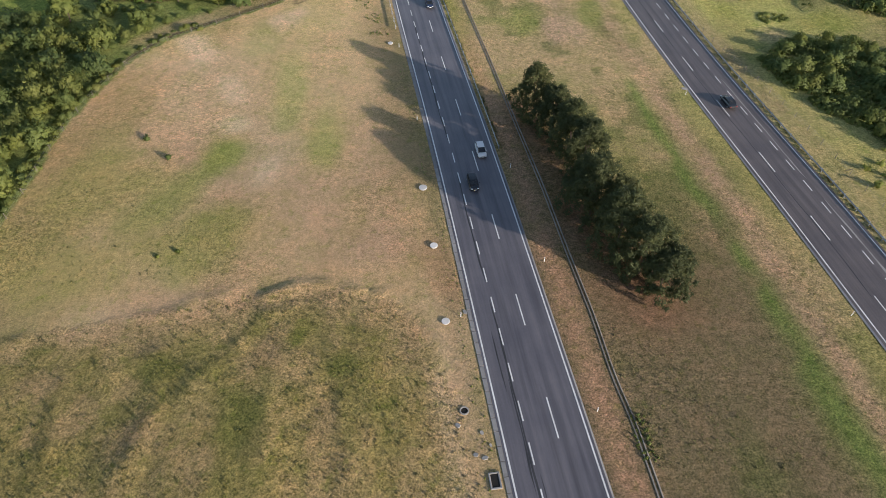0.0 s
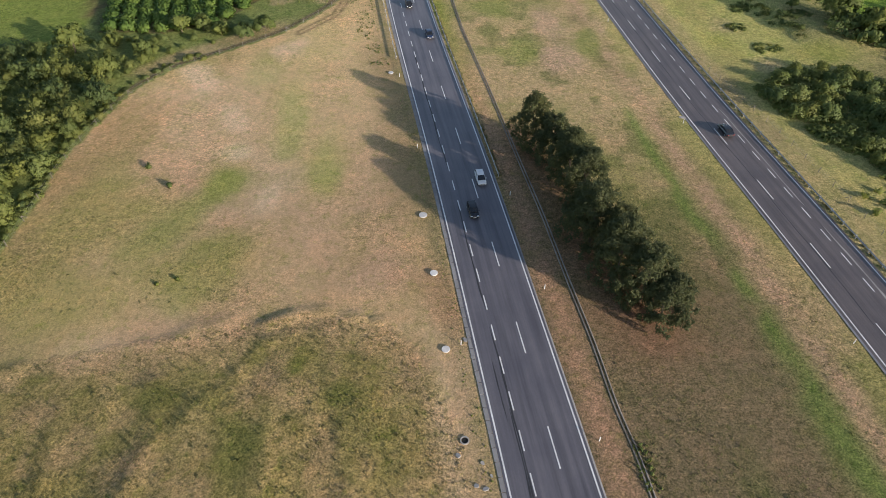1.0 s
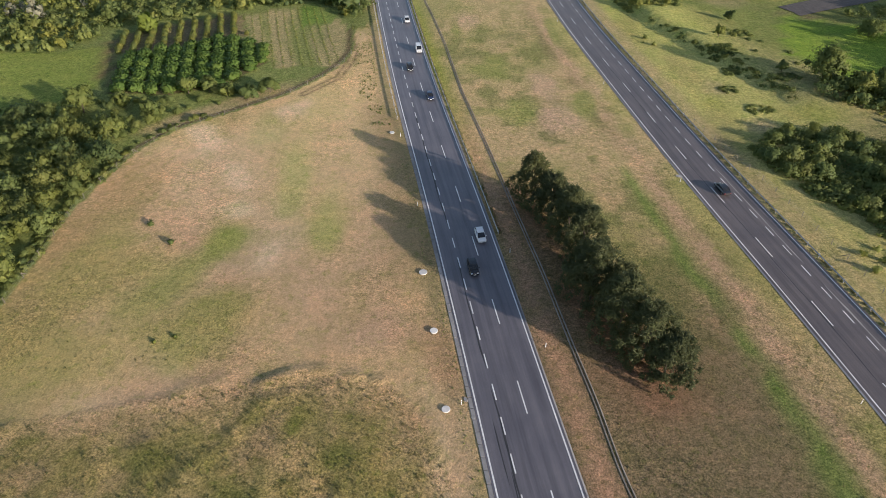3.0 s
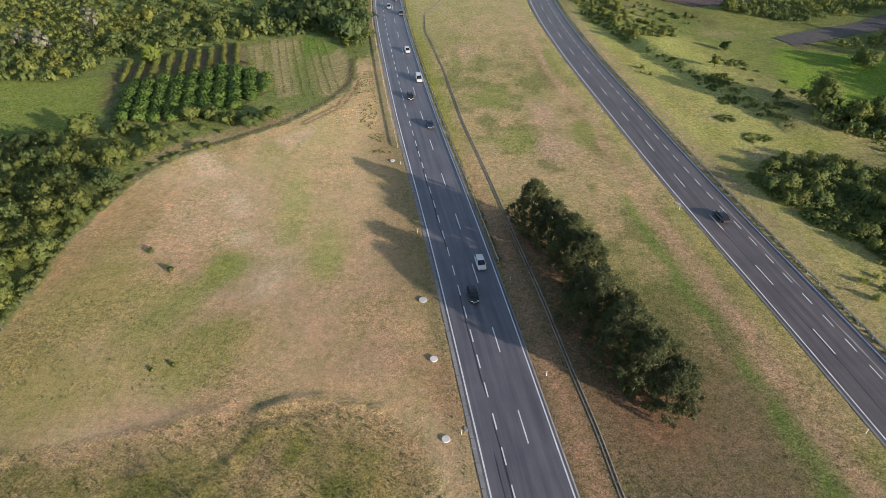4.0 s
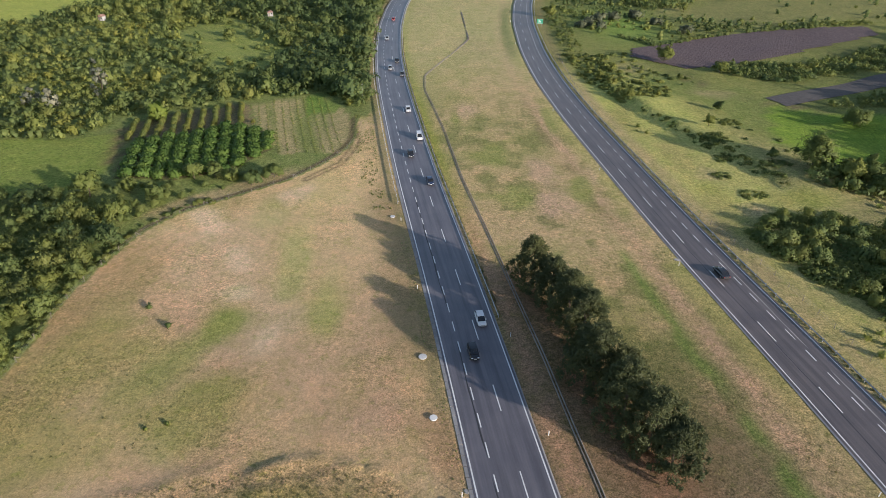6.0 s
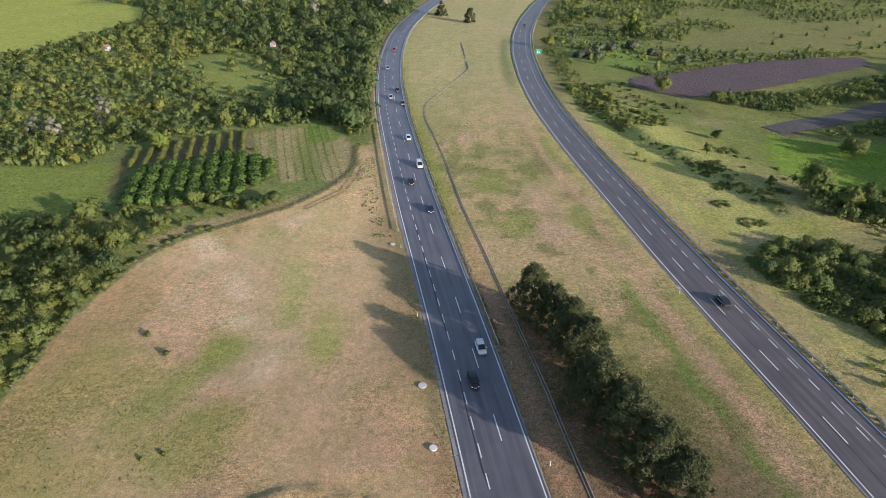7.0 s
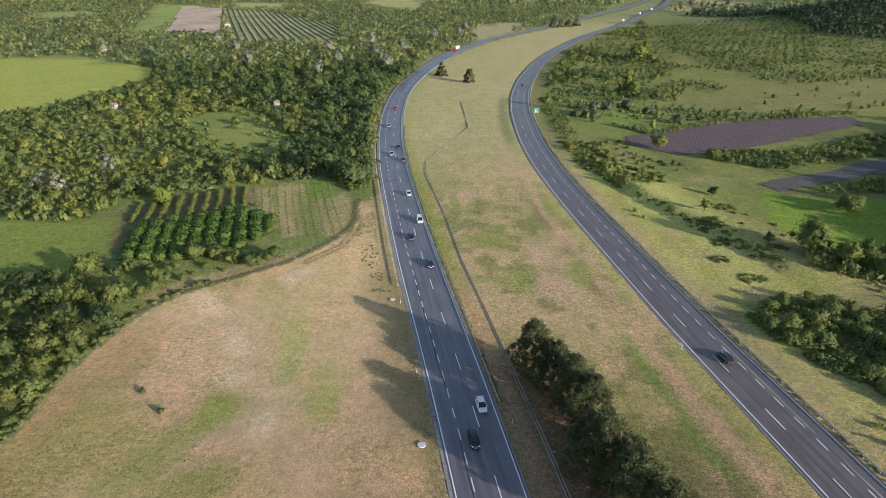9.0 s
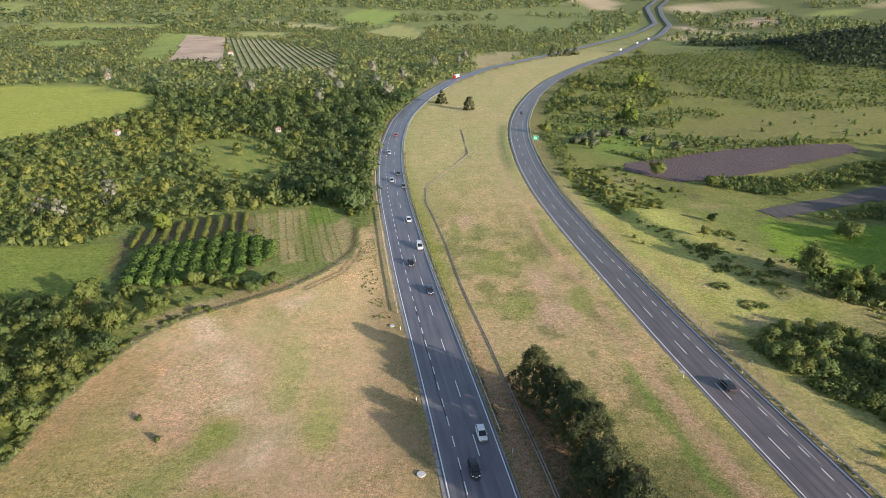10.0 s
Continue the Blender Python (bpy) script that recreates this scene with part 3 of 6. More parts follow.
    # GRASS_W's green is toned down for tree shade that falls on it
    for poly, colour, w in ((LUSH_E, (0.15, 0.185, 0.055), 0.8), ([(118, 225), (104, 186), (128, 150), (170, 150), (170, 215), (139, 215), (127, 222)], (0.155, 0.25, 0.03), 0.9), (PASTURE_E, (0.22, 0.215, 0.085), 0.85), (MEADOW_W, (0.36, 0.395, 0.085), 0.97), (CLEARING, (0.22, 0.26, 0.065), 0.9),
                            (GRASS_W, (0.205, 0.262, 0.055), 0.95), (FALLOW, (0.38, 0.31, 0.17), 0.85), (YOUNG_ROWS, (0.20, 0.155, 0.095), 0.9), (ORCHARD, (0.10, 0.09, 0.05), 0.9)):
        c = lay(c, colour, inside(x, y, poly) * (0.7 + 0.3 * n2) * w)
    c = lay(c, (0.15, 0.2, 0.05), inside(x, y, FALLOW) * step(0.45, 0.6, value_noise(x * 0.95 + y * 0.3, y * 0.05, 2.6, 2, 4)) * 0.7)
    c = lay(c, (0.13, 0.22, 0.04), inside(x, y, [(-52, 235), (-46, 238), (-36, 220), (-48, 214)]) * 0.8)
    c = lay(c, (0.165, 0.26, 0.055), east * np.exp(-((x - 98) / 22) ** 2 - ((y - 362) / 45) ** 2) * 0.85)
    # shadow of a hollow beside the second road, painted as a dark green strip
    c = lay(c, (0.13, 0.16, 0.065), middle * np.exp(-((rb - 9 - 3 * n2) / 3) ** 2) * step(280, 310, y) * step(430, 390, y) * 0.7)
    # the bank's shade along the eastern fence, painted as a brown band
    c = lay(c, (0.15, 0.115, 0.065), east * np.exp(-((to_line(x, y, offset(EAST_FENCE, -0.6))) / 0.7) ** 2) * step(300, 240, y) * 0.85)
    c = lay(c, (0.46, 0.455, 0.145), east * step(48, 30, rb) * step(130, 150, y) * step(300, 240, y) * ~inside(x, y, LUSH_E) * (0.35 + 0.4 * n1))
    # the rough pasture below the second road: straw slopes, low green weeds
    for px, py, wx, wy, colour in ((63, 210, 4, 22, (0.30, 0.28, 0.10)), (70, 176, 5, 16, (0.325, 0.295, 0.115)), (75, 164, 4, 6, (0.34, 0.29, 0.14)), (80, 144, 4, 5, (0.36, 0.29, 0.16)), (88, 150, 6, 5, (0.28, 0.27, 0.095)), (72, 150, 5, 10, (0.30, 0.30, 0.09)), (95, 150, 8, 5, (0.24, 0.26, 0.07)),
                                   (104, 240, 10, 7, (0.27, 0.23, 0.12)), (80, 273, 10, 9, (0.24, 0.22, 0.10)), (86, 189, 4, 4, (0.14, 0.17, 0.05)), (79, 164, 2.2, 2.5, (0.12, 0.15, 0.045)), (83, 152.5, 2.6, 2.2, (0.12, 0.155, 0.045)), (85, 139, 3, 3, (0.13, 0.16, 0.045))):
        c = bare(px, py, wx, wy, colour, 0.85)
    # the earth track and ditch outside the field's fence
    for rut in ([(-37, 236), (-30.6, 210), (-27.2, 187), (-30.0, 171.6), (-38, 160)], [(134, 222), (129, 205), (120, 186)], [(98, 262), (112, 240), (128, 222)]):
        d = to_line(x, y, rut)
        c = lay(c, (0.13, 0.10, 0.065), np.exp(-((d - 0.85) / 0.45) ** 2) * 0.85)
    forest = west & ~field & ~inside(x, y, MEADOW_W) & ~inside(x, y, CLEARING) & ~inside(x, y, GRASS_W) & ~inside(x, y, FALLOW) & ~inside(x, y, ORCHARD) & ~inside(x, y, YOUNG_ROWS)
    c = lay(c, (0.175, 0.215, 0.07), forest * step(6, 16, ra) * 0.85)
    c = lay(c, (0.36, 0.29, 0.16), step(1.5, 3.0, to_line(x, y, FIELD_EDGE)) * step(9, 6, to_line(x, y, FIELD_EDGE)) * step(136, 142, y) * step(172, 162, y) * ~field * west * 0.85)
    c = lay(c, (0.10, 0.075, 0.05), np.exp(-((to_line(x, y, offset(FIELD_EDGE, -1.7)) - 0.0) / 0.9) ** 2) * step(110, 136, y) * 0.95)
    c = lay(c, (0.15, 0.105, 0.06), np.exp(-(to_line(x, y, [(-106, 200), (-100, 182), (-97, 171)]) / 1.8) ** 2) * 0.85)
    c = lay(c, (0.07, 0.085, 0.034), inside(x, y, EAST_FAR) * 0.85)
    c = lay(c, (0.30, 0.235, 0.14), west * np.exp(-((ra - 7.5) / 1.6) ** 2) * step(200, 240, y) * 0.8)
    c = lay(c, (0.33, 0.24, 0.14), west * np.exp(-((ra - 10) / 3.5) ** 2) * step(520, 600, y) * 0.8)
    # field and median multiplied brighter further off
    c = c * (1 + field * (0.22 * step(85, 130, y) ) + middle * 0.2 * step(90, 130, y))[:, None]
    # darker brown strip of field beside the first road
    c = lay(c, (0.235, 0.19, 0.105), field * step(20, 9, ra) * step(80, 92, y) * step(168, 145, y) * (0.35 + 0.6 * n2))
    c = lay(c, (0.345, 0.275, 0.155), east * step(13.5, 10, rb) * step(290, 230, y) * (0.5 + 0.5 * n2))
    c = lay(c, (0.35, 0.30, 0.135), east * step(26, 12, rb) * step(0.42, 0.6, n1 * 0.5 + n2 * 0.5) * step(175, 140, y) * 0.7)
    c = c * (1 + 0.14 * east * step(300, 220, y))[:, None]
    c = c * np.where(field[:, None], np.array([1.055, 1.01, 0.93]), 1.0)
    # far land: a patchwork of pale and green fields
    r = np.hypot(x, y)
    far = step(900, 1300, r)
    q = np.floor(x / 210 + 0.3 * np.sin(y / 300)) * 3.7 + np.floor(y / 170 + 0.3 * np.sin(x / 240)) * 7.1
    q = np.mod(np.sin(q) * 43.7, 1)
    c = lay(c, (0.20, 0.225, 0.095), far * 0.8)
    c = lay(c, (0.12, 0.14, 0.065), far * step(420, 560, x) * 0.7)
    c = lay(c, (0.40, 0.34, 0.21), far * (q > 0.82) * step(560, 700, x) * 0.7)
    for poly, colour in FAR_PLOTS:
        c = lay(c, colour, inside(x, y, poly) * (0.75 + 0.25 * n2))
    return c


GX = graded(-3200, 3200, -78, 60, 0.9, 1.09, 60)
GY = graded(-400, 4700, 28, 168, 0.9, 1.075, 60)
gx, gy = np.meshgrid(GX, GY)
gx, gy = gx.ravel(), gy.ravel()
w = len(GX)
cell = (np.arange(len(GY) - 1)[:, None] * w + np.arange(w - 1)[None, :]).ravel()
ground_mesh = sheet("ground", np.column_stack([gx, gy, land(gx, gy)]), [np.column_stack([cell, cell + 1, cell + 1 + w, cell + w])], [MEADOW], smooth=True)
colours = ground_mesh.color_attributes.new("cover", "FLOAT_COLOR", "POINT")
calm = inside(gx, gy, [tuple(p) for p in FIELD_EDGE] + [(-12, 235), (20, 150), (60, -60), (-74, -60)]) & ~inside(gx, gy, KNOLL_AREA)
calm &= gx < np.interp(gy, ROAD_A[:, 1], ROAD_A[:, 0])
rough_sward = np.where(calm, 0.2 + 0.5 * step(0.45, 0.65, value_noise(gx, gy, 24, 3, 88)), np.where(inside(gx, gy, KNOLL_AREA), 0.95, 1.0 - 0.3 * step(180, 300, gy)))      # short mown grass in the field, rank elsewhere
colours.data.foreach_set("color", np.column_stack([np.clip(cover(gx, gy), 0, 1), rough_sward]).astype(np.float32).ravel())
tagged(new("ground", ground_mesh), "dry summer meadow with green and straw patches", "ground", kind="structure")


# ---- the two carriageways ----
def road_z(p):
    r = np.hypot(p[:, 0], p[:, 1])
    far = 74.5 * (np.maximum(r - 900, 0) / 1600) ** 2
    high = land(p[:, 0], p[:, 1]) + 0.28
    return np.where(r < 700, 0.0, np.maximum(far, high)) + 0.06 + 0.0016 * np.maximum(r - 220, 0)


def ribbon(name, line, offsets, lifts, mat, lane=False):
    """A long strip along a line: side offsets to the right and heights above the road."""
    z = road_z(line)
    cols = [np.column_stack([offset(line, o), z + h]) for o, h in zip(offsets, lifts)]
    k, n = len(cols), len(line)
    verts = np.stack(cols, axis=1).reshape(-1, 3)
    i = (np.arange(n - 1)[:, None] * k + np.arange(k - 1)[None, :]).ravel()
    me = sheet(name, verts, [np.column_stack([i, i + 1, i + 1 + k, i + k])], [mat])
    if lane:
        at = me.attributes.new("lane", "FLOAT_VECTOR", "POINT")
        along = np.concatenate([[0], np.cumsum(np.hypot(*np.diff(line, axis=0).T))])
        v = np.zeros((n, k, 3), dtype=np.float32)
        v[:, :, 0], v[:, :, 1] = np.array(offsets)[None, :], along[:, None]
        at.data.foreach_set("vector", v.ravel())
    return me


def stretch(line, y0, y1):
    return line[(line[:, 1] >= y0) & (line[:, 1] <= y1)]


def dash_mesh(length, width):
    return mesh_of("lane_dash", box_bm(width, length, 0.012, (0, 0, 0.006)), PAINT)


def dashes(road, line, side, start, period, mesh, last):
    """Painted dashes along a line; start: a place at the far end of one dash."""
    o = offset(line, side)
    z = road_z(line)
    s = np.concatenate([[0], np.cumsum(np.hypot(*np.diff(o, axis=0).T))])
    length = max(v.co.y for v in mesh.vertices) * 2
    at = s[np.argmin(np.hypot(o[:, 0] - start[0], o[:, 1] - start[1]))] - length / 2
    first = at % period
    for m in np.arange(first, s[-1], period):
        x, y = np.interp(m, s, o[:, 0]), np.interp(m, s, o[:, 1])
        if y > last or y < 10:
            continue
        x1, y1 = np.interp(m + 1.5, s, o[:, 0]), np.interp(m + 1.5, s, o[:, 1])
        d = new("lane_dash", mesh)
        d.parent = road
        d.matrix_basis = Matrix.Translation((x, y, np.interp(m, s, z) + 0.035)) @ Matrix.Rotation(math.atan2(x - x1, y1 - y), 4, "Z")


LONG, SHORT = dash_mesh(6.0, 0.19), dash_mesh(3.0, 0.19)
AC = (-5.8, -5.0, -3.4, -1.7, 0.0, 1.7, 3.4, 5.0, 5.85)
AZ = tuple(0.03 - abs(o) * 0.004 for o in AC)


def carriageway(name, line, mat, left, right, long_at, short_at, long_start, short_start, label):
    road = tagged(new(name, ribbon(name, line, AC, AZ, mat, True)), label, "road", kind="structure")
    for o in (left, right):
        p = new("edge_line", ribbon("edge_line", line, (o - 0.11, o + 0.11), (0.028, 0.028), PAINT))
        p.parent = road
    dashes(road, line, long_at, long_start, 18.0, LONG, 760)
    dashes(road, line, short_at, short_start, 6.0, SHORT, 430)
    return road


road_a = carriageway("road_1", ROAD_A, ASPHALT_A, -5.4, 5.4, 1.53, -2.35, (14.0, 42.9), (10.1, 42.6), "two-lane grey asphalt motorway carriageway with hard shoulder")
road_b = carriageway("road_2", ROAD_B, ASPHALT_B, -5.25, 5.25, -1.7, 2.15, (61.0, 96.4), (62.0, 111.3), "brownish grey asphalt motorway carriageway with hard shoulder")

# concrete gutter blocks along the outer edge of the first road, and the strip beside the second
random.seed(4)
gutter = tagged(new("gutter", ribbon("gutter", stretch(ROAD_A, 135, 700), (-6.42, -5.8), (-0.02, 0.0), GUTTER)), "grey concrete gutter strip along the road edge", "gutter", kind="structure")
block_meshes = [mesh_of("gutter_block", box_bm(0.6, 1.93, 0.16, (0, 0, 0), 0.02), GUTTER) for _ in range(2)]
near_gutter = smooth_line(offset(stretch(ROAD_A, 14, 141), -6.12), 2.0, 0)
for i, (p, q) in enumerate(zip(near_gutter[:-1], near_gutter[1:])):
    b = new("gutter_block", block_meshes[i % 2])
    b.parent = gutter
    b.matrix_basis = Matrix.Translation(((p[0] + q[0]) / 2, (p[1] + q[1]) / 2, -0.015 + random.uniform(-0.02, 0.015))) @ Matrix.Rotation(math.atan2(p[0] - q[0], q[1] - p[1]) + random.uniform(-0.012, 0.012), 4, "Z")
tagged(new("trim", ribbon("trim", stretch(ROAD_B, -50, 700), (-6.15, -5.8), (-0.04, 0.0), GUTTER)), "narrow concrete verge strip along the asphalt", "verge strip", kind="structure")
tagged(new("trim", ribbon("trim", stretch(ROAD_A, -50, 700), (5.85, 6.1), (0.0, -0.05), GUTTER)), "narrow concrete verge strip beside the median", "verge strip", kind="structure")


# ---- guard rails ----
POST = mesh_of("post", box_bm(0.12, 0.16, 0.95, (0, 0, 0.42), 0.01), STEEL)
SPACER = mesh_of("reflector", box_bm(0.07, 0.16, 0.22, (0, 0, 0.72), 0.01), PAINT)


def guard_rail(line, y0, y1, side, face, gap, label):
    """A W-beam on posts. face: +1 where the traffic is on its right, -1 on its left."""
    o = offset(stretch(line, y0, y1), side)
    rail = tagged(new("guard_rail"), label, "guard rail")
    o = smooth_line(o, gap, 0)
    z = road_z(o)
    prof = [(0.0, 0.43), (0.07, 0.49), (0.0, 0.57), (0.0, 0.61), (0.07, 0.69), (0.0, 0.75)]
    prof = prof + [(a - 0.012, b) for a, b in prof[::-1]]
    k, n = len(prof), len(o)
    verts = np.stack([np.column_stack([offset(o, face * (a + 0.08)), z + h]) for a, h in prof], axis=1).reshape(-1, 3)
    i = np.arange(n - 1)[:, None] * k
    a, b = np.arange(k)[None, :], (np.arange(k)[None, :] + 1) % k
    part("beam", sheet("beam", verts, [np.column_stack([(i + a).ravel(), (i + b).ravel(), (i + k + b).ravel(), (i + k + a).ravel()])], [STEEL]), None, rail)
    for j in range(n):
        q = o[min(j + 1, n - 1)] - o[max(j - 1, 0)]
        m = Matrix.Translation((o[j, 0], o[j, 1], z[j] - 0.05)) @ Matrix.Rotation(math.atan2(-q[0], q[1]), 4, "Z")
        if j < 150:
            p = part("post", POST, None, rail)
            p.matrix_basis = m
            p = part("reflector", SPACER, None, rail)
            p.matrix_basis = m @ Matrix.Translation((face * 0.17, 0, 0))
    return rail


guard_rail(ROAD_B, -10, 520, 6.75, -1, 3.6, "galvanised steel guard rail along the outer road edge")
guard_rail(ROAD_A, 96, 600, 6.75, -1, 4.0, "galvanised steel guard rail beside the grassy median")
guard_rail(ROAD_A, 146, 330, -7.3, 1, 4.0, "galvanised steel guard rail beside the field verge")


# ---- drain channel between the roads ----
def channel(line):
    side = offset(line, 2.2)
    top = land(side[:, 0], side[:, 1])
    prof = [(-0.40, -0.4), (-0.36, -0.02), (-0.2, 0.0), (-0.13, -0.16), (0.13, -0.16), (0.2, 0.0), (0.36, -0.02), (0.40, -0.4)]
    verts = np.stack([np.column_stack([offset(line, a), top + h + 0.11]) for a, h in prof], axis=1).reshape(-1, 3)
    k = len(prof)
    i = np.arange(len(line) - 1)[:, None] * k
    a = np.arange(k - 1)[None, :]
    return sheet("drain", verts, [np.column_stack([(i + a).ravel(), (i + a + 1).ravel(), (i + k + a + 1).ravel(), (i + k + a).ravel()])], [DRAIN_STONE])


tagged(new("drain_channel", channel(DRAIN)), "weathered concrete drainage channel in the grassy median", "drain", kind="structure")


# ---- well covers ----
def disc_bm(radius, depth, sides=24, at=(0, 0, 0), bevel=0.03):
    bm = bmesh.new()
    bmesh.ops.create_cone(bm, cap_ends=True, segments=sides, radius1=radius, radius2=radius, depth=depth, matrix=Matrix.Translation(at))
    if bevel:
        bmesh.ops.bevel(bm, geom=[e for e in bm.edges if abs(e.verts[0].co.z - e.verts[1].co.z) < 1e-4], offset=bevel, segments=1, affect="EDGES")
    return bm


def well(x, y, radius, height, closed, label):
    ob = tagged(new("well_cover" if closed else "open_well"), label, "manhole")
    ob.location = (x, y, land_at(x, y))
    if closed:
        part("shaft", disc_bm(radius * 0.86, height + 0.3, 20, (0, 0, height / 2 - 0.15)), CONCRETE, ob)
        part("lid", disc_bm(radius, 0.16, 24, (0, 0, height + 0.06)), PALE_CONCRETE, ob, "pale round concrete lid")
    else:
        bm = bmesh.new()
        rings = [[bm.verts.new((r * math.cos(a * math.pi / 10), r * math.sin(a * math.pi / 10), z)) for a in range(20)] for r, z in ((radius, -0.3), (radius, 0.14), (radius * 0.74, 0.14), (radius * 0.74, -0.3))]
        for r, s in zip(rings, rings[1:]):
            for k in range(20):
                bm.faces.new((r[k], r[(k + 1) % 20], s[(k + 1) % 20], s[k]))
        part("rim", bm, CONCRETE, ob)
        # no real depth: a black disc takes the place of the unlit shaft
        part("shaft", disc_bm(radius * 0.76, 0.05, 20, (0, 0, 0.02), 0), HOLE_SHADE, ob, "black disc painted as the shade in the shaft")
    return ob


well(-3.6, 86.6, 0.75, 0.12, True, "pale concrete well cover standing in the verge")
well(-1.5, 72.0, 0.64, 0.2, True, "pale concrete well cover with a dark gap in dry grass")
well(0.4, 56.6, 0.62, 0.08, True, "pale concrete well cover set in straw grass")
well(-12.5, 139.0, 0.6, 0.12, True, "weathered concrete well cover near the road")
well(2.8, 42.0, 0.62, 0.1, False, "open concrete well with a dark shaft")


# ---- fences ----
FENCE_POST = mesh_of("fence_post", tube_bm([(0, 0, -0.3), (0.01, 0, 0.7), (0, 0.02, 1.4)], [0.06, 0.055, 0.05], 6), WOOD)


def fence(line, gap, y0, y1, label, lean=0.06):
    o = smooth_line(line, gap, 0)
    o = o[(o[:, 1] > y0) & (o[:, 1] < y1)]
    f = tagged(new("wire_fence"), label, "fence")
    tops = []
    for x, y in o:
        p = part("fence_post", FENCE_POST, None, f)
        p.matrix_basis = pose(x, y, land_at(x, y), math.degrees(random.uniform(-lean, lean)), math.degrees(random.uniform(-lean, lean)), random.uniform(0, 360))
        tops.append(Vector((x, y, land_at(x, y))))
    for k, (a, b) in enumerate(zip(tops, tops[1:])):
        if k % 7 == 3:      # a brace at some posts
            d = (b - a).normalized()
            part("brace", tube_bm([a + d * 1.3 + Vector((0, 0, -0.1)), a + Vector((0, 0, 1.3))], [0.06, 0.06], 5), WOOD, f)
    for h in (0.4, 0.8, 1.25):
        part("wire", tube_bm([p + Vector((0, 0, h)) for p in tops], [0.008] * len(tops), 3), STEEL, f)
    return f


random.seed(11)
fence(FIELD_EDGE, 6.4, 60, 190, "old wooden post and wire fence along the field edge")
fence(EAST_FENCE, 4.6, 40, 300, "weathered post and wire fence below the motorway bank")


# ---- plants ----
def unit(v):
    return v / (np.linalg.norm(v, axis=1)[:, None] + 1e-9)


ICO = None


def ico():
    global ICO
    if ICO is None:
        bm = bmesh.new()
        bmesh.ops.create_icosphere(bm, subdivisions=1, radius=1)
        bm.verts.index_update()
        ICO = np.array([v.co[:] for v in bm.verts]), np.array([[v.index for v in f.verts] for f in bm.faces])
        bm.free()
    return ICO


def lobes_round(rng, n, height, radius, low):
    """Rounded clumps of a broad crown: centres and radii."""
    a, u = rng.uniform(0, 2 * math.pi, n), rng.uniform(0.0, 1.0, n)
    z = low + (height - low) * (0.2 + 0.62 * u)
    rr = radius * (0.75 - 0.5 * u ** 2) * rng.uniform(0.35, 1.0, n)
    c = np.column_stack([rr * np.cos(a), rr * np.sin(a), z])
    r = radius * rng.uniform(0.30, 0.52, n) * min(1.0, (10 / n) ** 0.45)
    c[0], r[0] = (0, 0, low + (height - low) * 0.48), radius * 0.62
    return c, np.minimum(r, (height - c[:, 2]) * 1.0 + 0.05)


def lobes_branch(rng, n, height, radius, low):
    """Sprays along spreading branches: an open, uneven crown."""
    k = max(3, n // 5)
    a, u = np.arange(k) * 2.4 + rng.uniform(-0.5, 0.5, k), rng.uniform(0.05, 1.0, k)
    reach = rng.uniform(0.62, 1.12, k)
    tip = np.column_stack([np.cos(a) * radius * np.sqrt(1 - 0.8 * u) * reach, np.sin(a) * radius * np.sqrt(1 - 0.8 * u) * reach, low + (height - low) * (0.25 + 0.68 * u * reach)])
    root = np.array([0, 0, low + (height - low) * 0.35])
    b, t = rng.randint(0, k, n), rng.uniform(0.35, 1.0, n)
    c = root + (tip[b] - root) * t[:, None] + rng.normal(size=(n, 3)) * radius * 0.07
    r = radius * (0.30 - 0.17 * t) * rng.uniform(0.8, 1.2, n)
    c[0], r[0] = root + (0, 0, 0.08 * height), radius * 0.52
    return c, np.minimum(r, height * 0.3)


def lobes_cone(rng, n, height, radius, low):
    """Clumps at the branch ends of a pine."""
    u = np.sort(rng.uniform(0, 1, n))
    a = np.arange(n) * 2.4 + rng.uniform(-0.4, 0.4, n)
    z = low + (height - low - 0.7) * u
    rr = radius * (1 - 0.82 * u ** 1.5) * rng.uniform(0.45, 0.95, n)
    return np.column_stack([rr * np.cos(a), rr * np.sin(a), z]), radius * rng.uniform(0.2, 0.3, n) * (1.15 - 0.45 * u)


def lobes_dome(rng, n, height, radius, low):
    """Tufted clumps over the dome of an old pine."""
    u = (np.arange(n) + 0.5) / n
    a = np.arange(n) * 2.4 + rng.uniform(-0.3, 0.3, n)
    z = low + (height - low - 0.5) * (1 - u ** 1.35)
    rr = radius * np.clip(1 - np.maximum((z - low - 0.2 * height) / (0.80 * height), 0) ** 2.3, 0.06, 1) * (0.82 + 0.18 * np.sin(3 * a + 7 * u)) * rng.uniform(0.5, 1.15, n)
    return np.column_stack([rr * np.cos(a), rr * np.sin(a), z + rng.uniform(-0.5, 0.6, n)]), radius * rng.uniform(0.12, 0.23, n)


